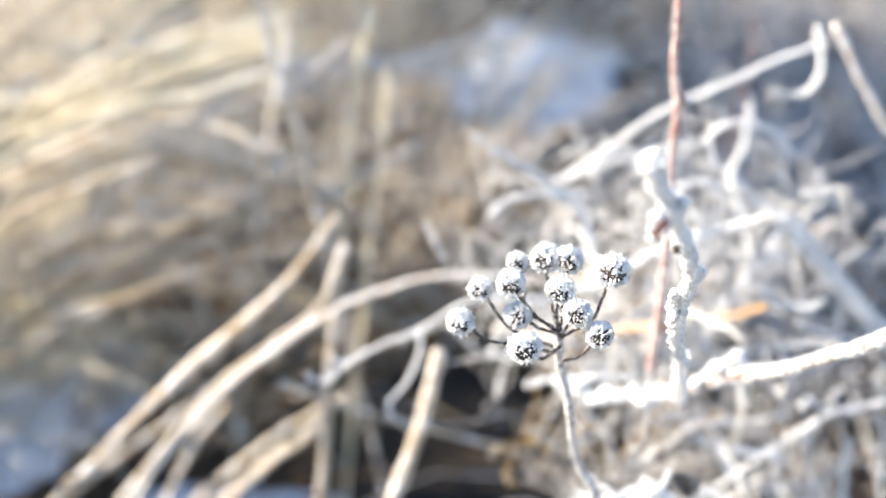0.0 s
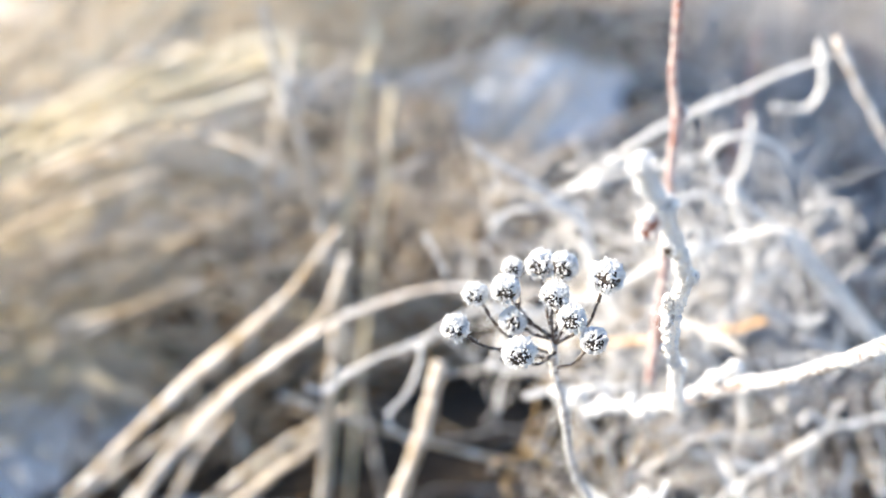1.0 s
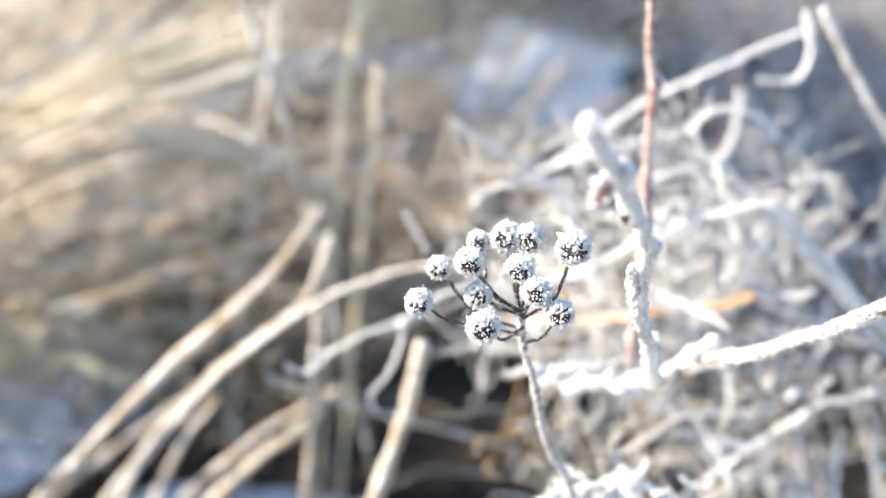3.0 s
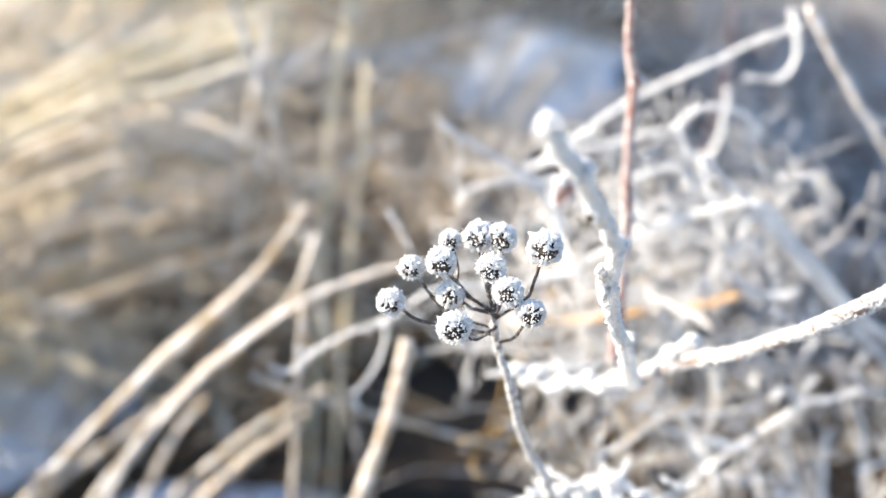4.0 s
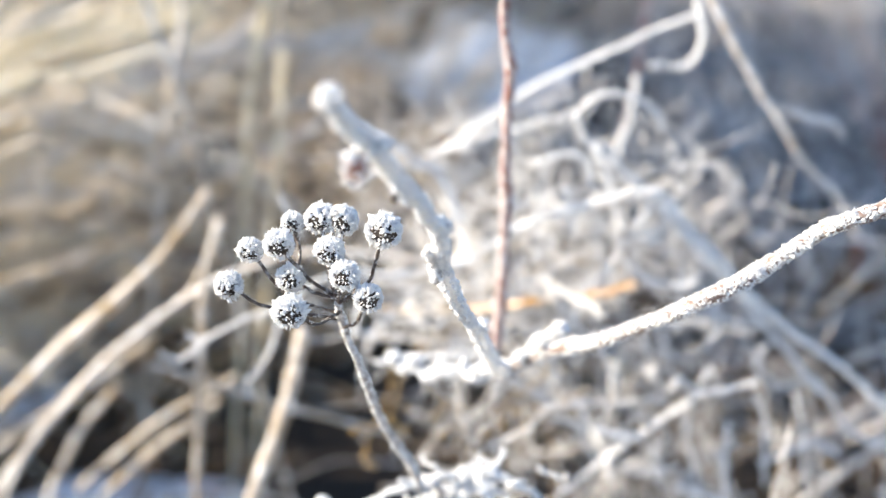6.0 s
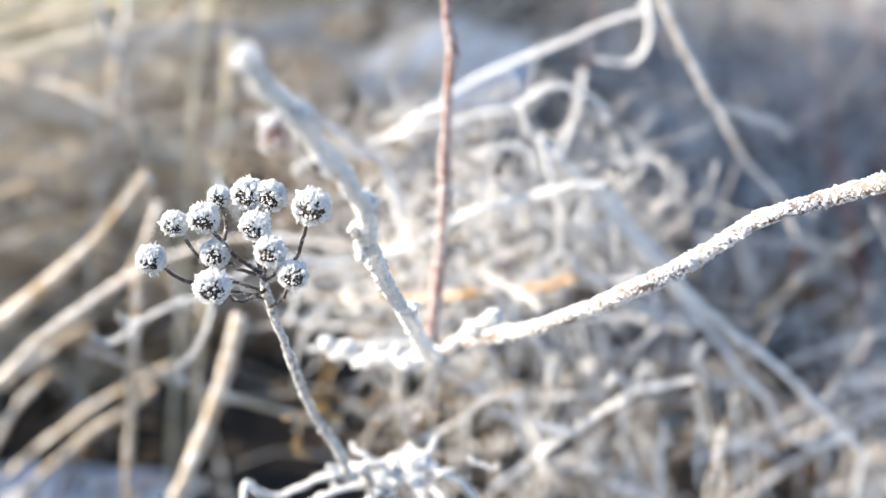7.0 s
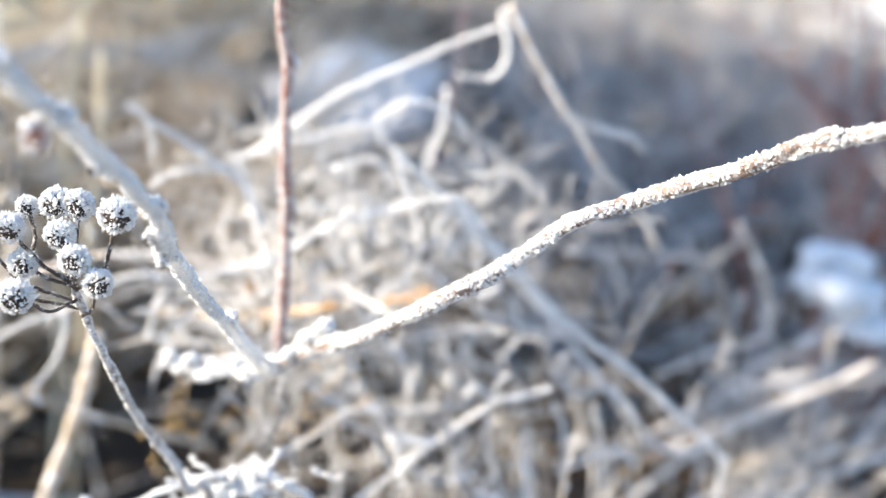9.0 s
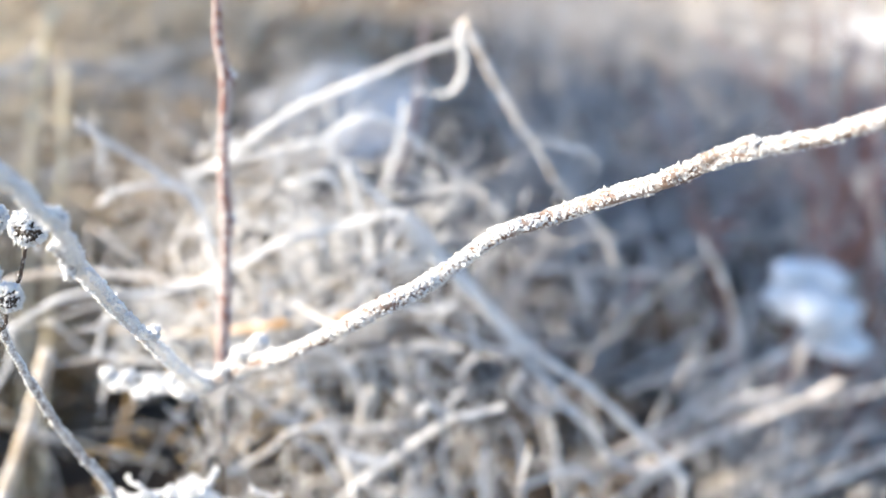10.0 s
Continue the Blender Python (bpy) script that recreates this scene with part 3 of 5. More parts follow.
    straw_bundle("pale frosted straw bundle arching over the grass", M_SUNGRASS, 9, [(-0.46, 0.66, -0.004), (-0.258, 0.640, 0.188), (-0.234, 0.640, 0.219), (-0.193, 0.640, 0.240), (-0.137, 0.640, 0.244), (-0.082, 0.640, 0.228), (-0.044, 0.640, 0.217)], 0.006, 0.0018)
    straw_bundle("pale frosted straw bundle arching over the grass", M_SUNGRASS, 8, [(-0.6, 0.76, -0.004), (-0.291, 0.740, 0.231), (-0.246, 0.740, 0.243), (-0.212, 0.740, 0.261), (-0.170, 0.740, 0.290), (-0.144, 0.740, 0.311)], 0.008, 0.0018)
    straw_bundle("grey-beige straw bundle leaning over", M_WEEDPALE, 4, [(-0.42, 0.84, -0.004), (-0.167, 0.800, 0.202), (-0.126, 0.800, 0.238), (-0.076, 0.800, 0.254), (-0.000, 0.800, 0.251), (0.038, 0.800, 0.240)], 0.007, 0.0017)
    straw_bundle("brown straw bundle leaning over", M_STRAW, 7, [(-0.44, 0.64, -0.004), (-0.248, 0.620, 0.162), (-0.212, 0.620, 0.190), (-0.160, 0.620, 0.205), (-0.110, 0.620, 0.215), (-0.066, 0.620, 0.239)], 0.006, 0.0016)
    for x, y, n, lx, ly, tall, kind in rows:
        mat, words = looks[kind]
        grass_tuft(x, y, int(1.5 * n) if x < -0.34 else n, (lx, ly), mat, tall, words, 0.0021)


def snow_cap(cx, cy, cz, r, h, seed):
    """A soft pad of snow caught on bent stems."""
    n, k = 40, 10
    verts = [(cx, cy, cz + h)]
    for j in range(1, 2 * k):
        u = math.sin(math.pi * 0.5 * j / k)
        up = math.cos(math.pi * 0.5 * j / k)
        for i in range(n):
            t = 2 * math.pi * i / n
            edge = 1 + 0.55 * noise.noise((math.cos(t) * 1.4, math.sin(t) * 1.4, seed)) + 0.18 * noise.noise((math.cos(t) * 5, math.sin(t) * 5, seed))
            x, y = cx + r * edge * u * math.cos(t), cy + r * edge * u * math.sin(t)
            verts.append((x, y, cz + (h if up > 0 else 0.35 * h) * up + 0.3 * h * noise.noise((x * 70, y * 70, seed))))
    verts.append((cx, cy, cz - 0.35 * h))
    m = len(verts) - 1
    tri = np.array([(0, 1 + i, 1 + (i + 1) % n) for i in range(n)] + [(m, m - n + (i + 1) % n, m - n + i) for i in range(n)])
    q = np.array([(1 + (j - 1) * n + i, 1 + j * n + i, 1 + j * n + (i + 1) % n, 1 + (j - 1) * n + (i + 1) % n) for j in range(1, 2 * k - 1) for i in range(n)])
    tagged(solid("snow_cap", np.array(verts), (tri, q), M_SNOW, (cx, cy, cz)), "soft pad of bluish snow caught on bent stems", "snow", "snow caps")


build_masses()
build_tufts()
grass_tuft(0.381, 0.634, 46, (-0.05, -0.05), M_BRUSH, 0.205, "tuft of grey stems bent under caught snow", 0.0011, 0.3, 0.18)
grass_tuft(0.462, 0.80, 16, (0.05, 0.0), M_REDBRUSH, 0.31, "tuft of reddish-brown stems in the grey brush", 0.0017, 0.2, 0.12)
for x, y, z, r, h, seed in [(0.373, 0.626, 0.178, 0.020, 0.012, 1.3), (0.392, 0.634, 0.167, 0.023, 0.012, 2.1), (0.367, 0.630, 0.194, 0.011, 0.008, 3.7), (0.384, 0.634, 0.189, 0.014, 0.010, 4.4), (0.403, 0.632, 0.150, 0.020, 0.010, 5.2)]:
    snow_cap(x, y, z, r, h, seed)


# ---- a small shrub added out of view to shade the brush ----
def build_shade_shrub():
    base = np.array([-1.85, 1.28, -0.006])
    sh = new("shrub")
    sh.location = base
    tagged(sh, "unseen leggy shrub added for shade, with dead leaves and rime", "shrub")
    n = 9
    paths = random_paths(n, 16, base + np.stack([rng.uniform(-0.05, 0.05, n), np.linspace(-0.42, 0.26, n), np.zeros(n)], 1), np.array([0, 0, 1.0]) + np.stack([rng.normal(0, 0.12, n), np.linspace(-0.10, 0.12, n), np.zeros(n)], 1), rng.uniform(2.3, 2.7, n), 0.08, 0.0)
    for p in paths:
        v, q, caps = sweep(p[None], np.linspace(0.008, 0.0025, 16)[None], 8, 1.0, 0.05)
        solid("limb", v, (q, caps), M_BARK, base, sh)
    m = 1000
    i, j = np.arange(m) % n, 8 + (np.arange(m) // n) % 8
    twigs = random_paths(m, 8, paths[i, j], rng.normal(size=(m, 3)) + [0, 0, 0.5], rng.uniform(0.10, 0.26, m), 0.8, 0.1)
    # extra side twigs thicken the crown where its shadow must reach the near brush
    m = 700
    i, j = np.arange(m) % 3, 8 + (np.arange(m) // 3) % 5
    side = random_paths(m, 8, paths[i, j], rng.normal(size=(m, 3)) * 0.7 + [0, -0.9, 0.1], rng.uniform(0.10, 0.26, m), 0.8, 0.1)
    side = side[side[:, :, 2].min(1) > 1.44]
    twigs = np.concatenate([twigs, side])
    edge = twigs[:, :, 1].min(1)
    twigs = twigs[(edge > 0.57) & (twigs[:, :, 2].min(1) > 1.22 + 0.16 * np.clip((0.76 - edge) / 0.1, 0, 1))]
    m = len(twigs)
    v, q, caps = sweep(twigs, np.linspace(1, 0.5, 8)[None] * np.full((m, 1), 0.0018), 4)
    tagged(solid("twigs", v, (q, caps), M_BARK, base, sh), kind="stuff")
    k = 36000
    i, j = np.arange(k) % m, rng.integers(1, 8, k)
    a = unit(rng.normal(size=(k, 3)) + [0, 0, -0.4])
    b = unit(np.cross(a, rng.normal(size=(k, 3))))
    c = np.cross(a, b)
    size = rng.uniform(0.014, 0.026, k)[:, None]
    at = twigs[i, j]
    shape = ((0, 0, 0), (0.5, 0.42, 0.06), (1.1, 0.36, 0.16), (1.9, 0, 0.28), (1.1, -0.36, 0.16), (0.5, -0.42, 0.06), (1.0, 0, 0.0))
    v = np.stack([at + size * (u * a + w * b + h * c) for u, w, h in shape], 1).reshape(-1, 3)
    f = (np.arange(k)[:, None, None] * 7 + np.array([(0, 1, 6), (1, 2, 6), (2, 3, 6), (3, 4, 6), (4, 5, 6), (5, 0, 6)])).reshape(-1, 3)
    tagged(solid("leaves", v, (f,), M_RUST, base, sh, "curled dead brown leaves"), kind="stuff")


rng = np.random.default_rng(24)
build_shade_shrub()
rng = np.random.default_rng(22)


# ---- the frosted twig ----
def twig_arm(name, points, r0, r1, parent, base, density, count=90, mat=None, grain=0.00072, fine=1.6):
    path = wiggle(spline(points, count), 0.0006)
    radii = np.linspace(r0, r1, count) * (1 + 0.10 * np.sin(np.linspace(0, 23, count)) + 0.05 * rng.normal(size=count))
    v, q, caps = sweep(path[None], radii[None], 12, 1.0, 0.06)
    ob = solid(name, v, (q, caps), mat or M_BARK, base, parent)
    fv, ff = tube_frost(path, radii, density, grain, 0.30)
    gv, gf = tube_frost(path, radii, density * fine, grain * 0.55, 0.10)
    solid("frost", np.vstack([fv, gv]), (np.vstack([ff, gf + len(fv)]),), M_FROST, base, ob, "coarse white rime crystals", False)["kind"] = "stuff"
    return ob


def lump(name, centre, size, parent, base, mat, label, squash=(1, 1, 1), frost=60, grain=0.0007, cover=0.8):
    """A bud or knob: an uneven ball with rime on it."""
    bm = bmesh.new()
    bmesh.ops.create_icosphere(bm, subdivisions=3, radius=1.0)
    for w in bm.verts:
        w.co *= 1 + 0.22 * noise.noise(w.co * 2.3 + Vector(centre) * 900)
        w.co = Vector([a * b * size for a, b in zip(w.co, squash)]) + Vector(centre) - Vector(base)
    me = bpy.data.meshes.new(name)
    bm.to_mesh(me)
    bm.free()
    me.materials.append(mat)
    me.polygons.foreach_set("use_smooth", np.full(len(me.polygons), True))
    ob = new(name, me)
    ob.parent = parent
    ob["label"] = label
    o = unit(rng.normal(size=(frost, 3)))
    keep = rng.uniform(size=frost) < cover + 0.3 * o[:, 2]
    o = o[keep]
    fv, ff = crystals(np.array(centre) + o * np.array(squash) * size * 1.02, o, grain)
    solid("frost", fv, (ff,), M_FROST, base, ob, "white rime crystals", False)["kind"] = "stuff"
    return ob


def build_twig():
    base = (0.0886, 0.312, 0.283)
    tw = new("twig")
    tw.location = base
    tagged(tw, "bent woody twig thickly coated with white rime", "twig")
    left = [(0.0575, 0.1945, 0.3912), (0.0592, 0.1985, 0.3868), (0.0621, 0.2040, 0.3812), (0.0665, 0.2140, 0.3712), (0.0694, 0.2208, 0.3643), (0.0722, 0.2290, 0.3566), (0.0724, 0.2400, 0.3460), (0.0750, 0.2555, 0.3310), (0.0796, 0.2720, 0.3145), (0.0858, 0.300, 0.2898), (0.0886, 0.312, 0.2837)]
    right = [(0.0871, 0.3110, 0.2830), (0.0952, 0.3085, 0.2896), (0.1021, 0.3030, 0.2953), (0.1071, 0.2970, 0.2997), (0.1115, 0.2900, 0.3050), (0.1183, 0.2830, 0.3119), (0.1240, 0.2760, 0.3186), (0.1307, 0.2720, 0.3249), (0.1372, 0.2720, 0.3284), (0.1426, 0.2730, 0.3314), (0.1478, 0.2720, 0.3364), (0.1527, 0.2700, 0.3418), (0.1565, 0.2670, 0.3451), (0.1679, 0.267, 0.3494), (0.1775, 0.260, 0.3563), (0.1848, 0.253, 0.3618), (0.1908, 0.2448, 0.3682), (0.1962, 0.238, 0.3730), (0.2060, 0.231, 0.3778), (0.2135, 0.223, 0.3840), (0.240, 0.205, 0.400), (0.285, 0.19, 0.37), (0.33, 0.20, 0.20), (0.345, 0.21, -0.004)]
    side = [(0.0880, 0.314, 0.2834), (0.0774, 0.322, 0.2764), (0.0677, 0.330, 0.2713), (0.0558, 0.338, 0.2709)]
    twig_arm("arm", left, 0.0012, 0.0016, tw, base, 46, 100, M_RIMEBARK, 0.00052)
    twig_arm("arm", right, 0.0019, 0.0014, tw, base, 27, 180, None, 0.00046, 0.7)
    twig_arm("side_shoot", side, 0.0017, 0.0010, tw, base, 46, 40, M_BUD, 0.00062)
    for x, y, z, s, wide in [(0.0846, 0.317, 0.2822, 0.0016, 1.5), (0.0806, 0.320, 0.2766, 0.0026, 1.1), (0.0770, 0.322, 0.2790, 0.0013, 0.8), (0.0738, 0.324, 0.2758, 0.0019, 1.7), (0.0700, 0.328, 0.2735, 0.0027, 0.9), (0.0668, 0.330, 0.2700, 0.0015, 1.4), (0.0630, 0.333, 0.2738, 0.0020, 1.0), (0.0597, 0.336, 0.2694, 0.0014, 1.5), (0.0566, 0.337, 0.2728, 0.0019, 1.1)]:
        lump("bud", (x, y, z), s, tw, base, M_BUD, "frost-covered bud on the side shoot", (wide, 1, 1.9 - wide if wide < 1.2 else 0.7), 170, 0.00066, 0.72)
    lump("tip_bud", (0.0573, 0.1940, 0.3918), 0.0016, tw, base, M_BUD, "frost-capped end bud", (1.1, 1, 1.3), 150, 0.0007, 0.9)
    lump("withered_bud", (0.0600, 0.2000, 0.3795), 0.0017, tw, base, M_WITHER, "red-brown withered bud with frost", (1, 1, 1.4), 90, 0.0009, 0.62)
    lump("knob", (0.0632, 0.2040, 0.3815), 0.0015, tw, base, M_BUD, "frost-white knob under the tip", (1, 1, 1.2), 110, 0.0006, 1.0)
    lump("bud", (0.0655, 0.2115, 0.3706), 0.0010, tw, base, M_SEED, "small dark bud", (1, 1, 1), 40, 0.0006, 0.4)
    lump("bud", (0.0724, 0.2285, 0.3584), 0.0017, tw, base, M_BUD, "rounded frosted bud", (1, 1, 1.1), 90, 0.0007, 0.95)
    lump("bud", (0.0712, 0.240, 0.3450), 0.0016, tw, base, M_BUD, "dark scaly bud half covered with rime", (0.9, 1, 1.9), 80, 0.0006, 0.6)
    lump("bud", (0.0750, 0.2605, 0.3268), 0.0011, tw, base, M_SEED, "small dark bud", (1, 1, 1), 30, 0.0006, 0.4)
    lump("bud", (0.0806, 0.272, 0.3165), 0.0015, tw, base, M_BUD, "rounded frosted bud", (1, 1, 1), 70, 0.0007, 0.9)
    stub = [(0.0905, 0.3110, 0.2858), (0.0945, 0.3085, 0.2915), (0.0985, 0.3055, 0.2962), (0.1012, 0.3045, 0.2990), (0.1020, 0.3042, 0.2994)]
    for x, y, z, r in [(0.0922, 0.3085, 0.2893, 0.0019), (0.0968, 0.3060, 0.2955, 0.0021), (0.1010, 0.3040, 0.2996, 0.0020)]:
        lump("snow_lump", (x, y, z), r, tw, base, M_RIMEBARK, "rounded lump of rime on the stub", (1.15, 1, 0.85), 120, 0.0006, 0.95)
    twig_arm("stub", stub, 0.0016, 0.0015, tw, base, 60, 60, M_RIMEBARK, 0.00062)["label"] = "snow-white frosted stub at the fork"
    spur = [(0.0712, 0.243, 0.3435), (0.0704, 0.238, 0.3480), (0.0702, 0.234, 0.3515)]
    twig_arm("spur", spur, 0.0011, 0.0008, tw, base, 30, 40, M_BUD, 0.00045)
    ridge = [(0.1845, 0.2520, 0.3628), (0.1905, 0.2440, 0.3695), (0.1950, 0.2385, 0.3738), (0.1968, 0.2368, 0.3746)]
    twig_arm("spur", ridge, 0.0013, 0.0007, tw, base, 30, 40, None, 0.00042, 0.7)


build_twig()


# ---- the dried flower with its frosted seed heads ----
def seed_head(centre, r, parent, base):
    """A round dry flower head: scaly dark core, thick rime with gaps."""
    bm = bmesh.new()
    bmesh.ops.create_icosphere(bm, subdivisions=3, radius=1.0)
    for w in bm.verts:
        n = w.co.normalized()
        w.co = n * (0.86 + 0.10 * noise.noise(n * 6 + Vector(centre) * 700))
        if n.z < 0:
            w.co.z *= 0.85
        w.co = w.co * r * 0.86 + Vector(centre) - Vector(base)
    me = bpy.data.meshes.new("seed_head")
    bm.to_mesh(me)
    bm.free()
    me.materials.append(M_SEED)
    ob = new("seed_head", me)
    ob.parent = parent
    ob["label"] = "round dark dry flower head under rime"
    m = 2000
    i = np.arange(m) + 0.5
    ph = np.arccos(1 - 2 * i / m)
    th = math.pi * (1 + 5 ** 0.5) * i
    o = np.stack([np.cos(th) * np.sin(ph), np.sin(th) * np.sin(ph), np.cos(ph)], 1) + 0.08 * rng.normal(size=(m, 3))
    o = unit(o)
    # the rime is thin round the sunken crown of the head and thick on its rim
    crown = unit(np.array([0.25 * rng.normal(), -0.9, -0.38 + 0.22 * rng.normal()]))
    gap = np.array([noise.noise(Vector(v) * 3.4 + Vector(centre) * 1300) for v in o])
    bare = np.clip(((o @ crown) + 0.75 * gap - rng.uniform(0.30, 0.52)) * 6, 0, 1)
    under = np.clip((-o[:, 2] - 0.45) * 2.5, 0, 0.7)
    o = o[rng.uniform(size=m) > np.maximum(0.90 * bare, under)]
    lift = r * rng.uniform(0.76, 0.93, len(o))[:, None]
    fv, ff = crystals(np.array(centre) + o * lift, o, r * 0.092 * (1 + 0.35 * np.clip(o[:, 2], 0, 1)), 2.1, 0.55)
    o2 = unit(rng.normal(size=(70, 3)))
    gv, gf = crystals(np.array(centre) + o2 * r * 0.76, o2, r * 0.05, 1.8, 0.8)
    solid("frost", np.vstack([fv, gv]), (np.vstack([ff, gf + len(fv)]),), M_FROST, base, ob, "thick white rime crystals", False)["kind"] = "stuff"
    return ob


def build_flower():
    base = (0.078, 0.345, -0.004)
    fl = new("dried_flower")
    fl.location = base
    tagged(fl, "dried flower stalk with a dozen round frosted seed heads", "flower")
    stem = [(0.0500, 0.260, 0.3277), (0.0501, 0.265, 0.3216), (0.0510, 0.268, 0.3143), (0.0533, 0.271, 0.3058), (0.0547, 0.276, 0.2970), (0.0567, 0.284, 0.2850), (0.0601, 0.293, 0.2716), (0.0641, 0.297, 0.2622), (0.0668, 0.299, 0.2535), (0.0715, 0.304, 0.2465), (0.079, 0.32, 0.17), base]
    twig_arm("stem", stem, 0.00078, 0.0013, fl, base, 6, 110, M_STALK, 0.00032)
    heads = [((0.0276, 0.256, 0.3330), 0.0032), ((0.0319, 0.259, 0.3398), 0.0029), ((0.0385, 0.256, 0.3425), 0.0033), ((0.0401, 0.265, 0.3438), 0.0025), ((0.0463, 0.264, 0.3451), 0.0036), ((0.0512, 0.262, 0.3456), 0.0034), ((0.0602, 0.255, 0.3463), 0.0039), ((0.0490, 0.254, 0.3420), 0.0033), ((0.0403, 0.258, 0.3340), 0.0032), ((0.0526, 0.250, 0.3385), 0.0033), ((0.0574, 0.248, 0.3345), 0.0031), ((0.0415, 0.247, 0.3316), 0.0037)]
    via = [[(0.0343, 0.257, 0.3285), (0.0429, 0.258, 0.3262), (0.0501, 0.265, 0.3210)], [(0.0393, 0.259, 0.3299), (0.0501, 0.264, 0.3228)], [(0.0442, 0.258, 0.3340), (0.0500, 0.260, 0.3285)], [(0.0416, 0.263, 0.3380), (0.0421, 0.260, 0.3340), (0.0500, 0.260, 0.3290)], [(0.0475, 0.262, 0.3361), (0.0500, 0.260, 0.3280)], [(0.0505, 0.262, 0.3380), (0.0500, 0.260, 0.3280)], [(0.0570, 0.257, 0.3348), (0.0500, 0.260, 0.3275)], [(0.0487, 0.257, 0.3340), (0.0500, 0.260, 0.3277)], [(0.0454, 0.258, 0.3307), (0.0500, 0.260, 0.3285)], [(0.0510, 0.255, 0.3330), (0.0500, 0.260, 0.3277)], [(0.0540, 0.256, 0.3250), (0.0508, 0.261, 0.3212)], [(0.0465, 0.255, 0.3248), (0.0502, 0.260, 0.3255)]]
    for (c, r), bends in zip(heads, via):
        c0 = Vector(c)
        toward = (Vector(bends[0]) - c0).normalized()
        path = wiggle(spline([c0 + toward * r * 0.7, *[Vector(b) for b in bends]], 22), 0.0003)
        radii = np.linspace(0.00040, 0.00036, 22)
        v, q, caps = sweep(path[None], radii[None], 8, 1.0, 0.06)
        ped = solid("pedicel", v, (q, caps), M_PEDICEL, base, fl)
        fv, ff = tube_frost(path, radii, 5, 0.00020, 0.3)
        solid("frost", fv, (ff,), M_FROST, base, ped, "fine white rime", False)["kind"] = "stuff"
        seed_head(c, r, fl, base)


build_flower()


# ---- the red stem behind the twig ----
def build_red_stem():
    base = (0.079, 0.36, -0.004)
    st = new("red_twig")
    st.location = base
    tagged(st, "upright reddish-brown shoot freckled with frost", "stem")
    up = [(0.0855, 0.352, 0.46), (0.0860, 0.352, 0.41), (0.0864, 0.352, 0.3674), (0.0881, 0.352, 0.3553), (0.0878, 0.352, 0.3411), (0.0879, 0.352, 0.3265), (0.0882, 0.352, 0.3130), (0.0880, 0.352, 0.2991), (0.0877, 0.352, 0.2847), (0.0867, 0.352, 0.2680)]
    low = [(0.0867, 0.352, 0.2680), (0.0875, 0.352, 0.2603), (0.0862, 0.352, 0.2426), (0.0807, 0.352, 0.2260), (0.079, 0.356, 0.12), base]
    twig_arm("shoot", up, 0.0013, 0.0017, st, base, 13, 120, M_RED, 0.00042)
    twig_arm("stalk", low, 0.0006, 0.0009, st, base, 7, 60, M_PEDICEL, 0.00036, 0.8)
    lump("bud", (0.0897, 0.352, 0.3555), 0.0012, st, base, M_RED, "frosted side bud", (0.9, 1, 1.6), 40, 0.0007, 0.9)
    lump("bud", (0.0896, 0.352, 0.3150), 0.0011, st, base, M_RED, "frosted side bud", (0.9, 1, 1.5), 40, 0.0007, 0.9)


build_red_stem()


# ---- single stems, stalks and leaves of the thicket ----
def grass_sprig(stem, seeds):
    """A hair-thin dry grass panicle with small hanging seeds."""
    base = stem[0]
    sp = new("grass_sprig")
    sp.location = base
    tagged(sp, "hair-thin golden sprig of dry grass with seeds", "grass")
    path = wiggle(spline(stem, 30), 0.0004)
    v, q, caps = sweep(path[None], np.linspace(0.00028, 0.00018, 30)[None], 6)
    solid("stem", v, (q, caps), M_GOLD, base, sp)
    for c in seeds:
        near = path[int(np.argmin(np.linalg.norm(path - np.array(c), axis=1) + 3 * np.maximum(0, np.array(c)[2] + 0.002 - path[:, 2])))]
        v, q, caps = sweep(spline([near, 0.5 * (near + np.array(c)) + [0, 0, 0.0006], c], 8)[None], np.full((1, 8), 0.00014), 5)
        solid("seed_stalk", v, (q, caps), M_GOLD, base, sp)
        d = unit(np.array(c) - near)
        body = np.array(c)[None] + d[None] * np.linspace(-0.0002, 0.0026, 9)[:, None]
        v, q, caps = sweep(body[None], (0.0007 * np.sin(np.linspace(0.25, 3.0, 9)))[None], 8)
        solid("seed", v, (q, caps), M_GOLD, base, sp, "small pointed golden seed")


strand("weed_stalk", "dark grey-brown weed stalk with a frosted edge", M_WEED, 0.0016, 0.0014, [(-0.067, 0.550, 0.348), (-0.065, 0.550, 0.331), (-0.057, 0.550, 0.301), (-0.049, 0.550, 0.274), (-0.044, 0.550, 0.241), (-0.039, 0.550, 0.218)], frosty=0.4, foot=True)
strand("reed_sheath", "pale straw reed with a swollen golden sheath under frost", M_REED, 0.0017, 0.0024, [(-0.024, 0.470, 0.273), (-0.033, 0.468, 0.261), (-0.044, 0.465, 0.247), (-0.056, 0.463, 0.235), (-0.068, 0.460, 0.224), (-0.091, 0.458, 0.204), (-0.114, 0.455, 0.181), (-0.136, 0.453, 0.157), (-0.156, 0.450, 0.136)], frosty=0.2, swell=1.7, foot=True)
strand("reed_stalk", "leaning beige straw stalk with thin frost", M_REED, 0.0017, 0.0020, [(-0.023, 0.480, 0.256), (-0.035, 0.478, 0.226), (-0.060, 0.477, 0.205), (-0.082, 0.475, 0.186), (-0.110, 0.473, 0.153), (-0.131, 0.472, 0.125), (-0.146, 0.470, 0.103)], frosty=0.2, foot=True)
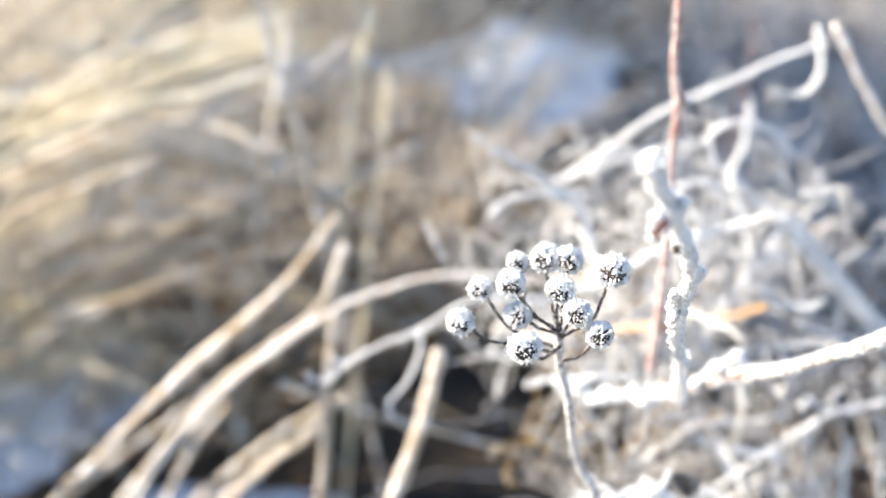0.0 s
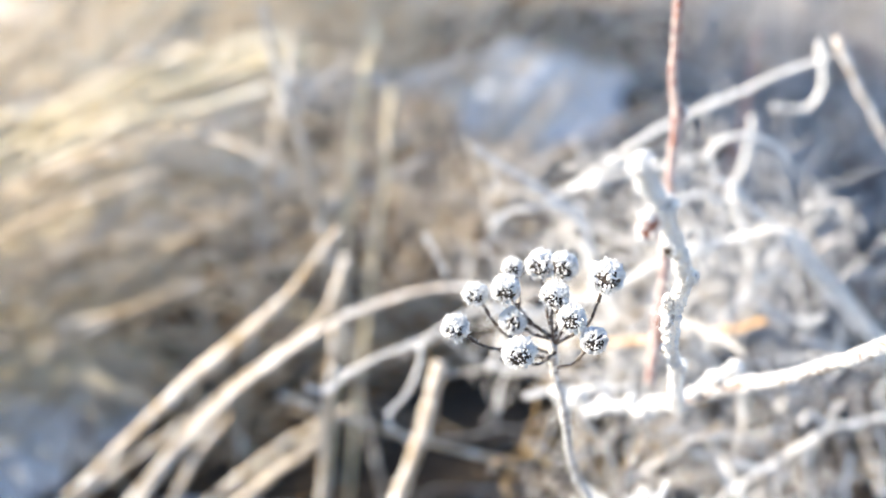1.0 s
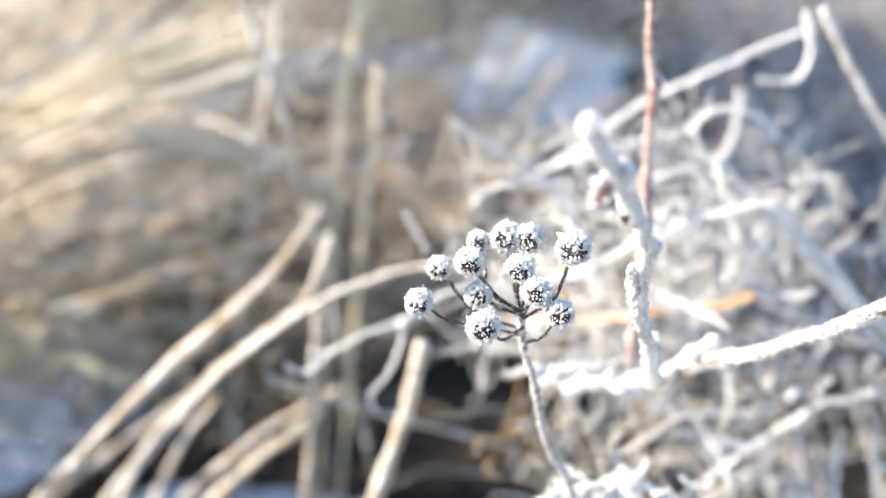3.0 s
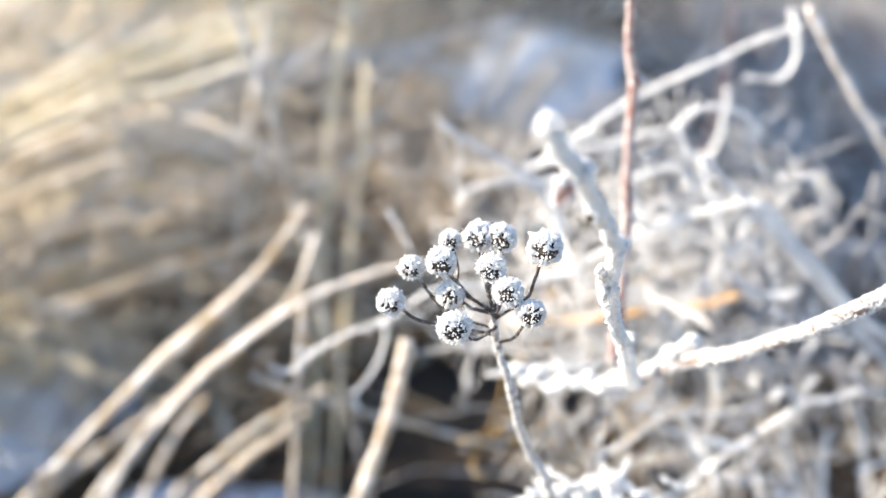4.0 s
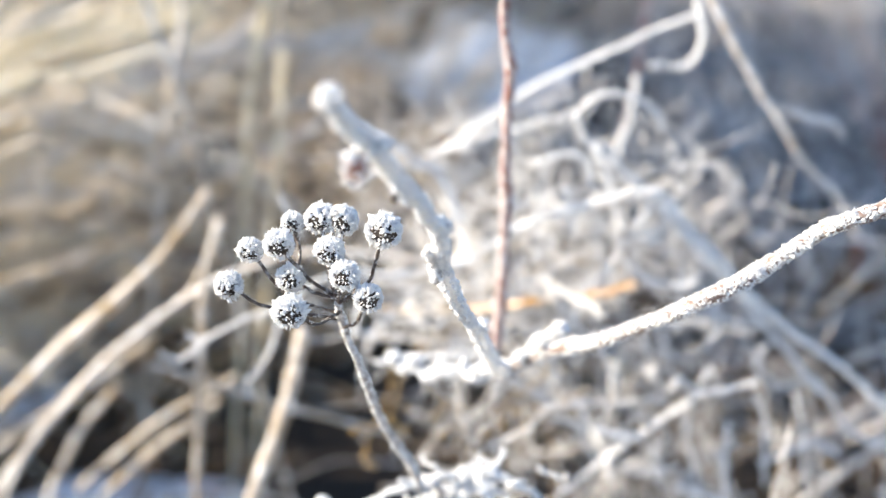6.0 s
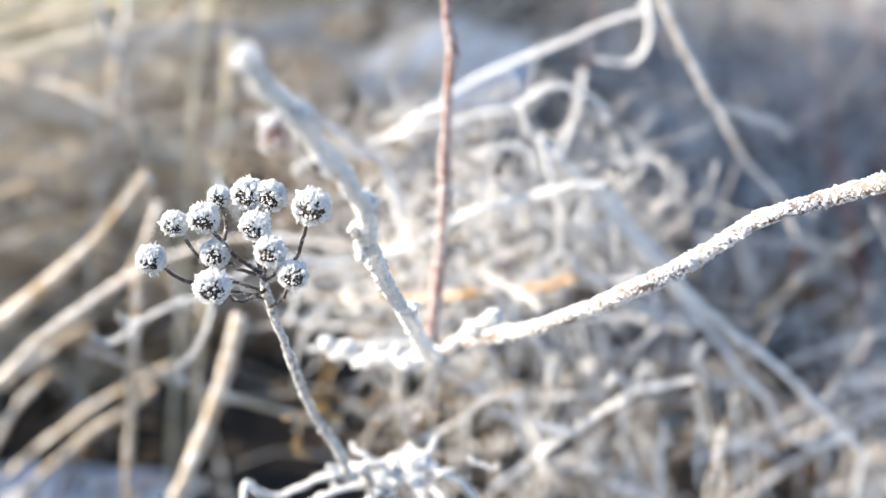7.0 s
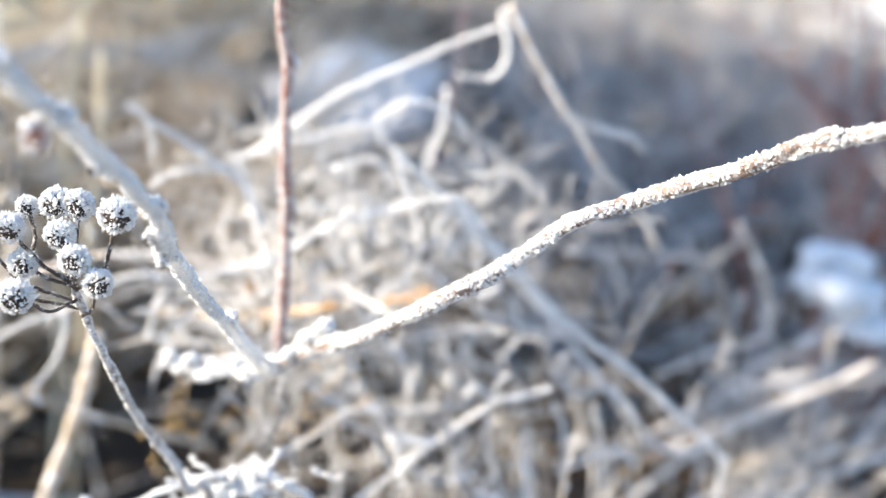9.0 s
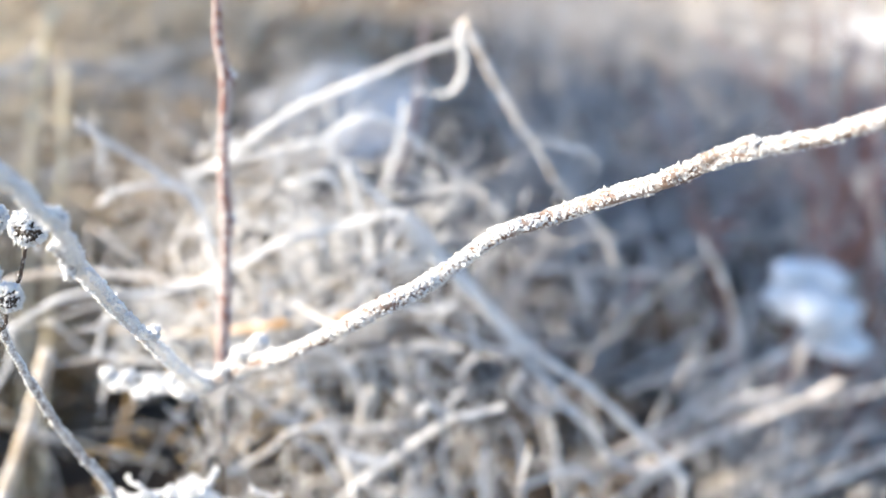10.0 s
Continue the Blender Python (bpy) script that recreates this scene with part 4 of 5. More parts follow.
strand("reed_stalk", "thick pale straw stalk with golden nodes and light frost", M_REED, 0.0026, 0.0025, [(0.018, 0.420, 0.238), (0.014, 0.416, 0.221), (0.011, 0.412, 0.211), (0.003, 0.408, 0.187), (-0.003, 0.404, 0.172), (-0.007, 0.400, 0.159)], frosty=0.2, nodes=3, foot=True)
strand("reed_stalk", "upright beige straw stalk with thin frost", M_REED, 0.0017, 0.0015, [(-0.025, 0.450, 0.239), (-0.029, 0.450, 0.206), (-0.032, 0.450, 0.172), (-0.035, 0.450, 0.138)], frosty=0.2, nodes=1, foot=True)
strand("reed_stalk", "upright pale straw stalk with thin frost", M_SUNSTRAW, 0.0017, 0.0017, [(-0.013, 0.600, 0.297), (-0.017, 0.600, 0.252), (-0.025, 0.600, 0.197)], frosty=0.2, foot=True)
strand("reed_stalk", "upright pale straw stalk with thin frost", M_SUNSTRAW, 0.0021, 0.0019, [(-0.022, 0.620, 0.325), (-0.032, 0.620, 0.282), (-0.039, 0.620, 0.227)], frosty=0.2, foot=True)
strand("reed_stalk", "leaning beige straw stalk with thin frost", M_REED, 0.0016, 0.0018, [(-0.086, 0.520, 0.154), (-0.102, 0.513, 0.137), (-0.113, 0.507, 0.118), (-0.123, 0.500, 0.094)], frosty=0.2, foot=True)
strand("reed_stalk", "leaning beige straw stalk with thin frost", M_REED, 0.0018, 0.0020, [(-0.037, 0.500, 0.155), (-0.064, 0.497, 0.135), (-0.087, 0.493, 0.114), (-0.104, 0.490, 0.095)], frosty=0.2, foot=True)
strand("reed_stalk", "leaning beige straw stalk with thin frost", M_REED, 0.0019, 0.0021, [(-0.073, 0.550, 0.166), (-0.117, 0.540, 0.133), (-0.150, 0.530, 0.112), (-0.185, 0.520, 0.085)], frosty=0.2, foot=True)
strand("fallen_stalk", "long brown straw lying over the grass", M_STRAW, 0.0020, 0.0018, [(-0.208, 0.600, 0.145), (-0.187, 0.600, 0.156), (-0.138, 0.600, 0.178), (-0.091, 0.600, 0.196), (-0.046, 0.600, 0.208)], frosty=0.15)
strand("fallen_stalk", "long brown straw lying over the grass", M_STRAW, 0.0019, 0.0019, [(-0.211, 0.620, 0.173), (-0.164, 0.627, 0.188), (-0.117, 0.633, 0.208), (-0.067, 0.640, 0.223)], frosty=0.15)
strand("fallen_stalk", "straw coloured pale for sunlight, arched over the grass", M_SUNSTRAW, 0.0018, 0.0016, [(-0.226, 0.660, 0.218), (-0.182, 0.670, 0.232), (-0.141, 0.680, 0.225), (-0.101, 0.690, 0.217), (-0.064, 0.700, 0.201)], frosty=0.15)
strand("fallen_stalk", "straw coloured pale for sunlight, arched over the grass", M_SUNSTRAW, 0.0023, 0.0020, [(-0.291, 0.780, 0.215), (-0.239, 0.772, 0.240), (-0.180, 0.765, 0.255), (-0.136, 0.757, 0.275), (-0.104, 0.750, 0.295)], frosty=0.15)
strand("fallen_stalk", "straw coloured pale for sunlight, arched over the grass", M_SUNSTRAW, 0.0020, 0.0017, [(-0.291, 0.850, 0.247), (-0.243, 0.850, 0.245), (-0.201, 0.850, 0.235), (-0.151, 0.850, 0.211)], frosty=0.15)
strand("fallen_stalk", "straw coloured pale for sunlight, arched over the grass", M_SUNSTRAW, 0.0020, 0.0015, [(-0.237, 0.720, 0.219), (-0.198, 0.747, 0.233), (-0.153, 0.773, 0.255), (-0.121, 0.800, 0.282)], frosty=0.15)
strand("bent_reed", "long arched reed stem whitened by frost", M_WEEDPALE, 0.0014, 0.0009, [(-0.123, 0.460, 0.129), (-0.102, 0.456, 0.165), (-0.074, 0.453, 0.200), (-0.052, 0.449, 0.222), (-0.027, 0.445, 0.242), (-0.006, 0.441, 0.254), (0.019, 0.438, 0.262), (0.046, 0.434, 0.263), (0.074, 0.430, 0.261)], frosty=0.8, foot=True)
strand("frosted_stem", "thin white frosted twig with a forked end", M_FROSTED, 0.0005, 0.0008, [(-0.030, 0.400, 0.238), (-0.024, 0.401, 0.235), (-0.014, 0.403, 0.242), (-0.003, 0.404, 0.249), (0.009, 0.405, 0.254), (0.020, 0.406, 0.261), (0.034, 0.407, 0.267), (0.056, 0.409, 0.266), (0.081, 0.410, 0.272)], frosty=1.6)
strand("frosted_stem", "short side twig white with frost", M_FROSTED, 0.0005, 0.0008, [(-0.020, 0.400, 0.246), (-0.017, 0.400, 0.244), (-0.011, 0.400, 0.245)], frosty=1.6)
strand("frosted_stem", "drooping curled frosted tendril", M_FROSTED, 0.0007, 0.0005, [(0.012, 0.400, 0.256), (0.011, 0.400, 0.246), (0.007, 0.400, 0.235), (-0.000, 0.400, 0.226), (0.002, 0.400, 0.220)], frosty=1.6)
strand("fallen_stalk", "fallen grey straw lying across the grass", M_STRAW, 0.0012, 0.0010, [(-0.051, 0.460, 0.200), (-0.024, 0.460, 0.190), (0.000, 0.460, 0.182), (0.030, 0.460, 0.174), (0.053, 0.460, 0.168)], frosty=0.5)
strand("fallen_stalk", "fallen grey straw lying across the grass", M_STRAW, 0.0016, 0.0014, [(-0.104, 0.500, 0.109), (-0.093, 0.500, 0.119), (-0.069, 0.500, 0.141), (-0.045, 0.500, 0.159), (-0.025, 0.500, 0.172)], frosty=0.5)
strand("fallen_stalk", "fallen grey straw lying across the grass", M_STRAW, 0.0021, 0.0018, [(-0.112, 0.520, 0.079), (-0.071, 0.520, 0.119), (-0.038, 0.520, 0.148)], frosty=0.5)
strand("frosted_stem", "short shoot tip white with frost", M_FROSTED, 0.0006, 0.0004, [(0.013, 0.410, 0.294), (0.017, 0.410, 0.287), (0.021, 0.410, 0.279)])
strand("frosted_stem", "straight frosted twig rising out of the tangle", M_FROSTED, 0.0007, 0.0012, [(0.030, 0.430, 0.320), (0.041, 0.430, 0.312), (0.054, 0.430, 0.304), (0.064, 0.430, 0.298), (0.071, 0.430, 0.290), (0.075, 0.430, 0.277)])
strand("frosted_stem", "drooping curled frosted tendril", M_FROSTED, 0.0004, 0.0004, [(0.036, 0.430, 0.316), (0.038, 0.430, 0.308), (0.037, 0.430, 0.301)])
strand("frosted_stem", "curled tendril white with frost", M_FROSTED, 0.0008, 0.0007, [(0.037, 0.430, 0.290), (0.040, 0.430, 0.294), (0.050, 0.430, 0.297), (0.062, 0.430, 0.297), (0.070, 0.430, 0.299)])
strand("frosted_stem", "sharply bent stem white with frost", M_FROSTED, 0.0008, 0.0008, [(0.131, 0.425, 0.278), (0.128, 0.425, 0.290), (0.122, 0.425, 0.309), (0.130, 0.425, 0.301), (0.141, 0.425, 0.292), (0.150, 0.425, 0.282)])
strand("frosted_stem", "arched frosted stem over the tangle", M_FROSTED, 0.0009, 0.0012, [(0.073, 0.420, 0.266), (0.086, 0.420, 0.274), (0.098, 0.420, 0.281), (0.112, 0.420, 0.286), (0.127, 0.420, 0.291), (0.141, 0.420, 0.294), (0.149, 0.420, 0.289)], frosty=1.5)
strand("frosted_stem", "long frosted stem slanting down to the snow", M_FROSTED, 0.0013, 0.0010, [(0.146, 0.420, 0.291), (0.155, 0.420, 0.281), (0.167, 0.420, 0.270), (0.180, 0.420, 0.255), (0.197, 0.420, 0.240), (0.216, 0.420, 0.227), (0.233, 0.420, 0.211), (0.254, 0.420, 0.190), (0.255, 0.420, 0.172)], frosty=1.2, foot=True)
strand("frosted_stem", "long frosted stem slanting down to the snow", M_FROSTED, 0.0010, 0.0010, [(0.155, 0.430, 0.274), (0.167, 0.430, 0.261), (0.181, 0.430, 0.246), (0.197, 0.430, 0.228), (0.214, 0.430, 0.209)])
strand("frosted_stem", "curled tendril white with frost", M_FROSTED, 0.0007, 0.0005, [(0.142, 0.420, 0.291), (0.137, 0.420, 0.284), (0.136, 0.420, 0.276)])
strand("frosted_stem", "curled tendril white with frost", M_FROSTED, 0.0007, 0.0008, [(0.143, 0.420, 0.289), (0.149, 0.420, 0.282), (0.156, 0.420, 0.274)])
strand("frosted_stem", "long straight stem white with frost", M_FROSTED, 0.0011, 0.0008, [(0.068, 0.470, 0.291), (0.099, 0.470, 0.314), (0.113, 0.470, 0.322), (0.130, 0.470, 0.331), (0.145, 0.470, 0.339), (0.164, 0.470, 0.346)])
strand("frosted_stem", "hooked stem end white with frost", M_FROSTED, 0.0012, 0.0009, [(0.162, 0.480, 0.349), (0.165, 0.480, 0.333), (0.162, 0.480, 0.325), (0.155, 0.480, 0.322), (0.146, 0.480, 0.323)])
strand("frosted_stem", "small arched stem white with frost", M_FROSTED, 0.0009, 0.0008, [(0.115, 0.450, 0.312), (0.125, 0.450, 0.320), (0.135, 0.450, 0.320), (0.144, 0.450, 0.315), (0.148, 0.450, 0.308)])
strand("forked_stem", "pale brown forked weed stem with frost", M_WEEDPALE, 0.0016, 0.0011, [(0.162, 0.460, 0.355), (0.173, 0.460, 0.336), (0.181, 0.460, 0.324), (0.188, 0.460, 0.314), (0.198, 0.460, 0.311), (0.211, 0.460, 0.308), (0.217, 0.460, 0.302)], frosty=0.7)
strand("forked_stem", "lower fork of a pale frosted weed stem", M_WEEDPALE, 0.0012, 0.0012, [(0.189, 0.465, 0.313), (0.196, 0.466, 0.302), (0.207, 0.468, 0.287), (0.221, 0.469, 0.274), (0.231, 0.470, 0.258)], frosty=0.7)
strand("reddish_stem", "thin reddish-brown stem with frost patches", M_RED, 0.0017, 0.0015, [(0.154, 0.550, 0.338), (0.152, 0.550, 0.316), (0.150, 0.550, 0.300), (0.148, 0.550, 0.282), (0.144, 0.550, 0.263)], frosty=0.8)
strand("frosted_stem", "slanting frosted stem in the lower tangle", M_FROSTED, 0.0008, 0.0008, [(0.112, 0.400, 0.182), (0.131, 0.400, 0.200), (0.142, 0.400, 0.210), (0.153, 0.400, 0.219), (0.161, 0.400, 0.226), (0.168, 0.400, 0.228), (0.180, 0.400, 0.231)])
strand("frosted_stem", "curled tendril white with frost", M_FROSTED, 0.0007, 0.0007, [(0.150, 0.400, 0.228), (0.153, 0.400, 0.231), (0.160, 0.400, 0.226), (0.161, 0.400, 0.233), (0.164, 0.400, 0.236)])
strand("frosted_stem", "short thick stub white with frost", M_FROSTED, 0.0009, 0.0010, [(0.122, 0.380, 0.224), (0.130, 0.380, 0.221), (0.138, 0.380, 0.220)])
strand("bent_reed", "angular bent grey reed with frost", M_WEEDPALE, 0.0013, 0.0012, [(0.280, 0.520, 0.252), (0.293, 0.520, 0.233), (0.302, 0.520, 0.212), (0.302, 0.520, 0.196), (0.279, 0.520, 0.187), (0.252, 0.520, 0.174)], frosty=0.3)
strand("fallen_stalk", "fallen grey straw lying across the grass", M_STRAW, 0.0014, 0.0012, [(0.247, 0.550, 0.185), (0.270, 0.550, 0.210), (0.293, 0.550, 0.232)], frosty=0.8)
strand("frosted_stem", "upright frosted stem in the lower tangle", M_FROSTED, 0.0009, 0.0009, [(0.177, 0.420, 0.201), (0.177, 0.420, 0.181), (0.179, 0.420, 0.163)])
strand("frosted_stem", "short frosted stub in the lower tangle", M_FROSTED, 0.0009, 0.0009, [(0.157, 0.410, 0.180), (0.168, 0.410, 0.176), (0.177, 0.410, 0.171)])
strand("pale_pod", "pale swollen seed pod on a thin stalk", M_POD, 0.0006, 0.0006, [(0.131, 0.420, 0.242), (0.133, 0.420, 0.230), (0.133, 0.420, 0.223), (0.133, 0.420, 0.211), (0.134, 0.420, 0.202)], swell=4.5, frosty=0.15)
strand("straw_leaf", "dry tan grass leaf lying in the frost", M_STRAW, 0.0013, 0.0021, [(0.038, 0.430, 0.242), (0.063, 0.427, 0.243), (0.084, 0.425, 0.247), (0.104, 0.422, 0.250), (0.120, 0.420, 0.254)], flat=0.3, frosty=0.25)
strand("orange_leaf", "dry orange grass leaf lying in the frost", M_ORANGE, 0.0020, 0.0028, [(0.076, 0.420, 0.248), (0.088, 0.415, 0.252), (0.103, 0.410, 0.256)], flat=0.3, frosty=0.5)
strand("orange_leaf", "dry orange grass leaf lying in the frost", M_ORANGE, 0.0026, 0.0032, [(0.116, 0.420, 0.253), (0.125, 0.415, 0.257), (0.136, 0.410, 0.263)], flat=0.3, frosty=0.25)
strand("rusty_leaf", "small withered leaf, rust brown", M_RUST, 0.0026, 0.0015, [(0.264, 0.560, 0.219), (0.264, 0.560, 0.212), (0.263, 0.560, 0.203)], flat=0.25, frosty=0)
strand("rusty_leaf", "small withered leaf, rust brown", M_RUST, 0.0040, 0.0020, [(0.313, 0.600, 0.230), (0.321, 0.600, 0.232), (0.330, 0.600, 0.231)], flat=0.25, frosty=0)
strand("rusty_leaf", "small withered leaf, dark maroon", M_WITHER, 0.0028, 0.0016, [(0.316, 0.600, 0.220), (0.318, 0.600, 0.219), (0.322, 0.600, 0.218)], flat=0.25, frosty=0.1)
strand("rusty_leaf", "narrow withered leaf, rust brown", M_RUST, 0.0020, 0.0014, [(0.297, 0.600, 0.237), (0.301, 0.600, 0.229), (0.306, 0.600, 0.224)], flat=0.25, frosty=0.3)
strand("rusty_leaf", "curled withered leaf, pinkish brown", M_RUST, 0.0030, 0.0020, [(0.400, 0.750, 0.252), (0.405, 0.750, 0.250), (0.410, 0.750, 0.245)], flat=0.25, frosty=0.5)
for _ in range(34):
    way = unit(rng.normal(size=3) * [1.0, 0.40, 0.22] + [0, 0, -0.05])
    root = np.array([0.079, 0.311, 0.2485]) + rng.normal(size=3) * [0.007, 0.003, 0.0018]
    bend = rng.normal(size=3) * 0.0012
    reach = rng.uniform(0.005, 0.011)
    strand("rosette_shoot", "short thickly frosted shoot of the low rosette", M_FROSTED, 0.00045, 0.0003, [root, root + way * reach * 0.5 + bend, root + way * reach], frosty=3, category="shoot")
strand("curled_frond", "curled frosted frond at the foot of the stems", M_FROSTED, 0.00065, 0.00086, [(0.038, 0.300, 0.240), (0.038, 0.301, 0.248), (0.041, 0.303, 0.245), (0.046, 0.304, 0.243), (0.053, 0.306, 0.246), (0.061, 0.307, 0.249), (0.071, 0.309, 0.251), (0.085, 0.310, 0.253)], frosty=3)
strand("curled_frond", "curled frosted frond at the foot of the stems", M_FROSTED, 0.00065, 0.00094, [(0.102, 0.310, 0.236), (0.099, 0.310, 0.243), (0.094, 0.310, 0.247), (0.086, 0.310, 0.251)], frosty=3)
strand("curled_frond", "curled frosted frond at the foot of the stems", M_FROSTED, 0.00065, 0.00079, [(0.054, 0.300, 0.243), (0.062, 0.303, 0.246), (0.071, 0.307, 0.247), (0.080, 0.310, 0.249)], frosty=3)
strand("curled_frond", "curled frosted frond at the foot of the stems", M_FROSTED, 0.00065, 0.00079, [(0.087, 0.300, 0.242), (0.085, 0.303, 0.247), (0.082, 0.307, 0.250), (0.077, 0.310, 0.253)], frosty=3)
strand("curled_frond", "curled frosted frond at the foot of the stems", M_FROSTED, 0.00058, 0.00079, [(0.089, 0.320, 0.253), (0.087, 0.317, 0.251), (0.085, 0.313, 0.249), (0.079, 0.310, 0.247)], frosty=3)
strand("curled_frond", "curled frosted frond at the foot of the stems", M_FROSTED, 0.00065, 0.00079, [(0.066, 0.300, 0.239), (0.072, 0.303, 0.243), (0.077, 0.307, 0.246), (0.085, 0.310, 0.248)], frosty=3)
strand("frosted_stem", "curled herb stem white with frost", M_FROSTED, 0.0007, 0.0007, [(0.075, 0.450, 0.297), (0.077, 0.450, 0.308), (0.085, 0.450, 0.309), (0.089, 0.450, 0.309)], frosty=1)
strand("frosted_stem", "thick frosted stem across the top of the tangle", M_FROSTED, 0.0010, 0.0008, [(0.061, 0.460, 0.292), (0.069, 0.460, 0.294), (0.079, 0.460, 0.298), (0.091, 0.460, 0.301), (0.114, 0.460, 0.308)], frosty=1)
strand("frosted_stem", "curled herb stem white with frost", M_FROSTED, 0.0008, 0.0007, [(0.100, 0.430, 0.300), (0.111, 0.430, 0.304), (0.118, 0.430, 0.302), (0.121, 0.430, 0.292)], frosty=1.2)
strand("frosted_stem", "curled herb stem white with frost", M_FROSTED, 0.0005, 0.0006, [(0.102, 0.420, 0.276), (0.102, 0.420, 0.287), (0.104, 0.420, 0.293), (0.109, 0.420, 0.294)], frosty=1.2)
strand("frosted_stem", "curled herb stem white with frost", M_FROSTED, 0.0005, 0.0006, [(0.110, 0.420, 0.296), (0.113, 0.420, 0.289), (0.115, 0.420, 0.277)], frosty=1.2)
strand("frosted_stem", "curled herb stem white with frost", M_FROSTED, 0.0005, 0.0005, [(0.092, 0.420, 0.292), (0.095, 0.420, 0.288), (0.098, 0.420, 0.288), (0.101, 0.420, 0.293)], frosty=1)
strand("frosted_stem", "thin herb stem grey with frost", M_FROSTED, 0.0006, 0.0006, [(0.114, 0.430, 0.320), (0.115, 0.430, 0.313), (0.119, 0.430, 0.309), (0.123, 0.430, 0.306)], frosty=1)
strand("frosted_stem", "thin herb stem grey with frost", M_FROSTED, 0.0011, 0.0011, [(0.144, 0.500, 0.313), (0.143, 0.500, 0.299), (0.140, 0.500, 0.287), (0.137, 0.500, 0.274)], frosty=0.8)
strand("frosted_stem", "thin herb stem grey with frost", M_WEEDPALE, 0.0011, 0.0011, [(0.169, 0.500, 0.275), (0.181, 0.500, 0.275), (0.188, 0.500, 0.265)], frosty=0.6)
strand("frosted_stem", "thin herb stem grey with frost", M_WEEDPALE, 0.0013, 0.0013, [(0.180, 0.500, 0.236), (0.179, 0.500, 0.252), (0.182, 0.500, 0.259), (0.193, 0.500, 0.259)], frosty=0.6)
strand("frosted_stem", "curled herb stem white with frost", M_FROSTED, 0.0007, 0.0007, [(0.037, 0.410, 0.241), (0.039, 0.410, 0.248), (0.041, 0.410, 0.254), (0.045, 0.410, 0.260)], frosty=1.4)
strand("frosted_stem", "speckled grey twig across the tangle", M_WEED, 0.0004, 0.0004, [(0.059, 0.390, 0.271), (0.065, 0.390, 0.262), (0.075, 0.390, 0.251), (0.080, 0.390, 0.245)], frosty=1.2)
strand("frosted_stem", "thin herb stem grey with frost", M_FROSTED, 0.0007, 0.0007, [(0.041, 0.410, 0.242), (0.049, 0.410, 0.248), (0.054, 0.410, 0.253)], frosty=1)
strand("frosted_stem", "thin herb stem grey with frost", M_FROSTED, 0.0005, 0.0005, [(0.043, 0.420, 0.251), (0.046, 0.420, 0.242), (0.053, 0.420, 0.233)], frosty=1)
strand("frosted_stem", "frosted stem lying along the twig", M_FROSTED, 0.0007, 0.0007, [(0.048, 0.370, 0.252), (0.058, 0.370, 0.255), (0.069, 0.370, 0.255), (0.085, 0.370, 0.257)], frosty=1.4)
strand("frosted_stem", "golden grass blade inside the tangle", M_GOLD, 0.0005, 0.0005, [(0.059, 0.430, 0.225), (0.072, 0.430, 0.234), (0.084, 0.430, 0.248), (0.096, 0.430, 0.257), (0.106, 0.430, 0.261)], frosty=0.3)
strand("frosted_stem", "pale straw lying across the tangle", M_STRAW, 0.0012, 0.0011, [(0.066, 0.440, 0.258), (0.087, 0.440, 0.264), (0.104, 0.440, 0.262), (0.128, 0.440, 0.256)], frosty=0.6)
strand("frosted_stem", "thin herb stem grey with frost", M_FROSTED, 0.0005, 0.0005, [(0.096, 0.420, 0.270), (0.096, 0.420, 0.260), (0.096, 0.420, 0.254), (0.096, 0.420, 0.243)], frosty=1.2)
strand("frosted_stem", "thin herb stem grey with frost", M_FROSTED, 0.0005, 0.0005, [(0.101, 0.420, 0.257), (0.104, 0.420, 0.255), (0.103, 0.420, 0.246)], frosty=1.2)
strand("frosted_stem", "curled herb stem white with frost", M_FROSTED, 0.0005, 0.0005, [(0.114, 0.410, 0.246), (0.117, 0.410, 0.254), (0.118, 0.410, 0.261), (0.122, 0.410, 0.263)], frosty=1.2)
strand("frosted_stem", "curled herb stem white with frost", M_FROSTED, 0.0005, 0.0005, [(0.127, 0.420, 0.257), (0.128, 0.420, 0.266), (0.132, 0.420, 0.273), (0.139, 0.420, 0.277), (0.145, 0.420, 0.275)], frosty=1.2)
strand("frosted_stem", "thin herb stem grey with frost", M_FROSTED, 0.0010, 0.0010, [(0.133, 0.430, 0.264), (0.145, 0.430, 0.256), (0.156, 0.430, 0.254), (0.163, 0.430, 0.257)], frosty=0.8)
strand("frosted_stem", "thin herb stem grey with frost", M_FROSTED, 0.0008, 0.0008, [(0.154, 0.430, 0.248), (0.167, 0.430, 0.243), (0.186, 0.430, 0.237)], frosty=0.8)
strand("frosted_stem", "thin herb stem grey with frost", M_FROSTED, 0.0007, 0.0007, [(0.168, 0.430, 0.254), (0.171, 0.430, 0.239), (0.166, 0.430, 0.227)], frosty=0.8)
strand("frosted_stem", "thin herb stem grey with frost", M_FROSTED, 0.0008, 0.0008, [(0.169, 0.430, 0.263), (0.179, 0.430, 0.248), (0.188, 0.430, 0.237)], frosty=0.8)
strand("frosted_stem", "thin herb stem grey with frost", M_WEEDPALE, 0.0008, 0.0008, [(0.125, 0.430, 0.231), (0.129, 0.430, 0.215), (0.129, 0.430, 0.202)], frosty=0.6)
strand("frosted_stem", "thin herb stem grey with frost", M_WEEDPALE, 0.0010, 0.0008, [(0.141, 0.430, 0.238), (0.146, 0.430, 0.223), (0.153, 0.430, 0.207)], frosty=0.6)
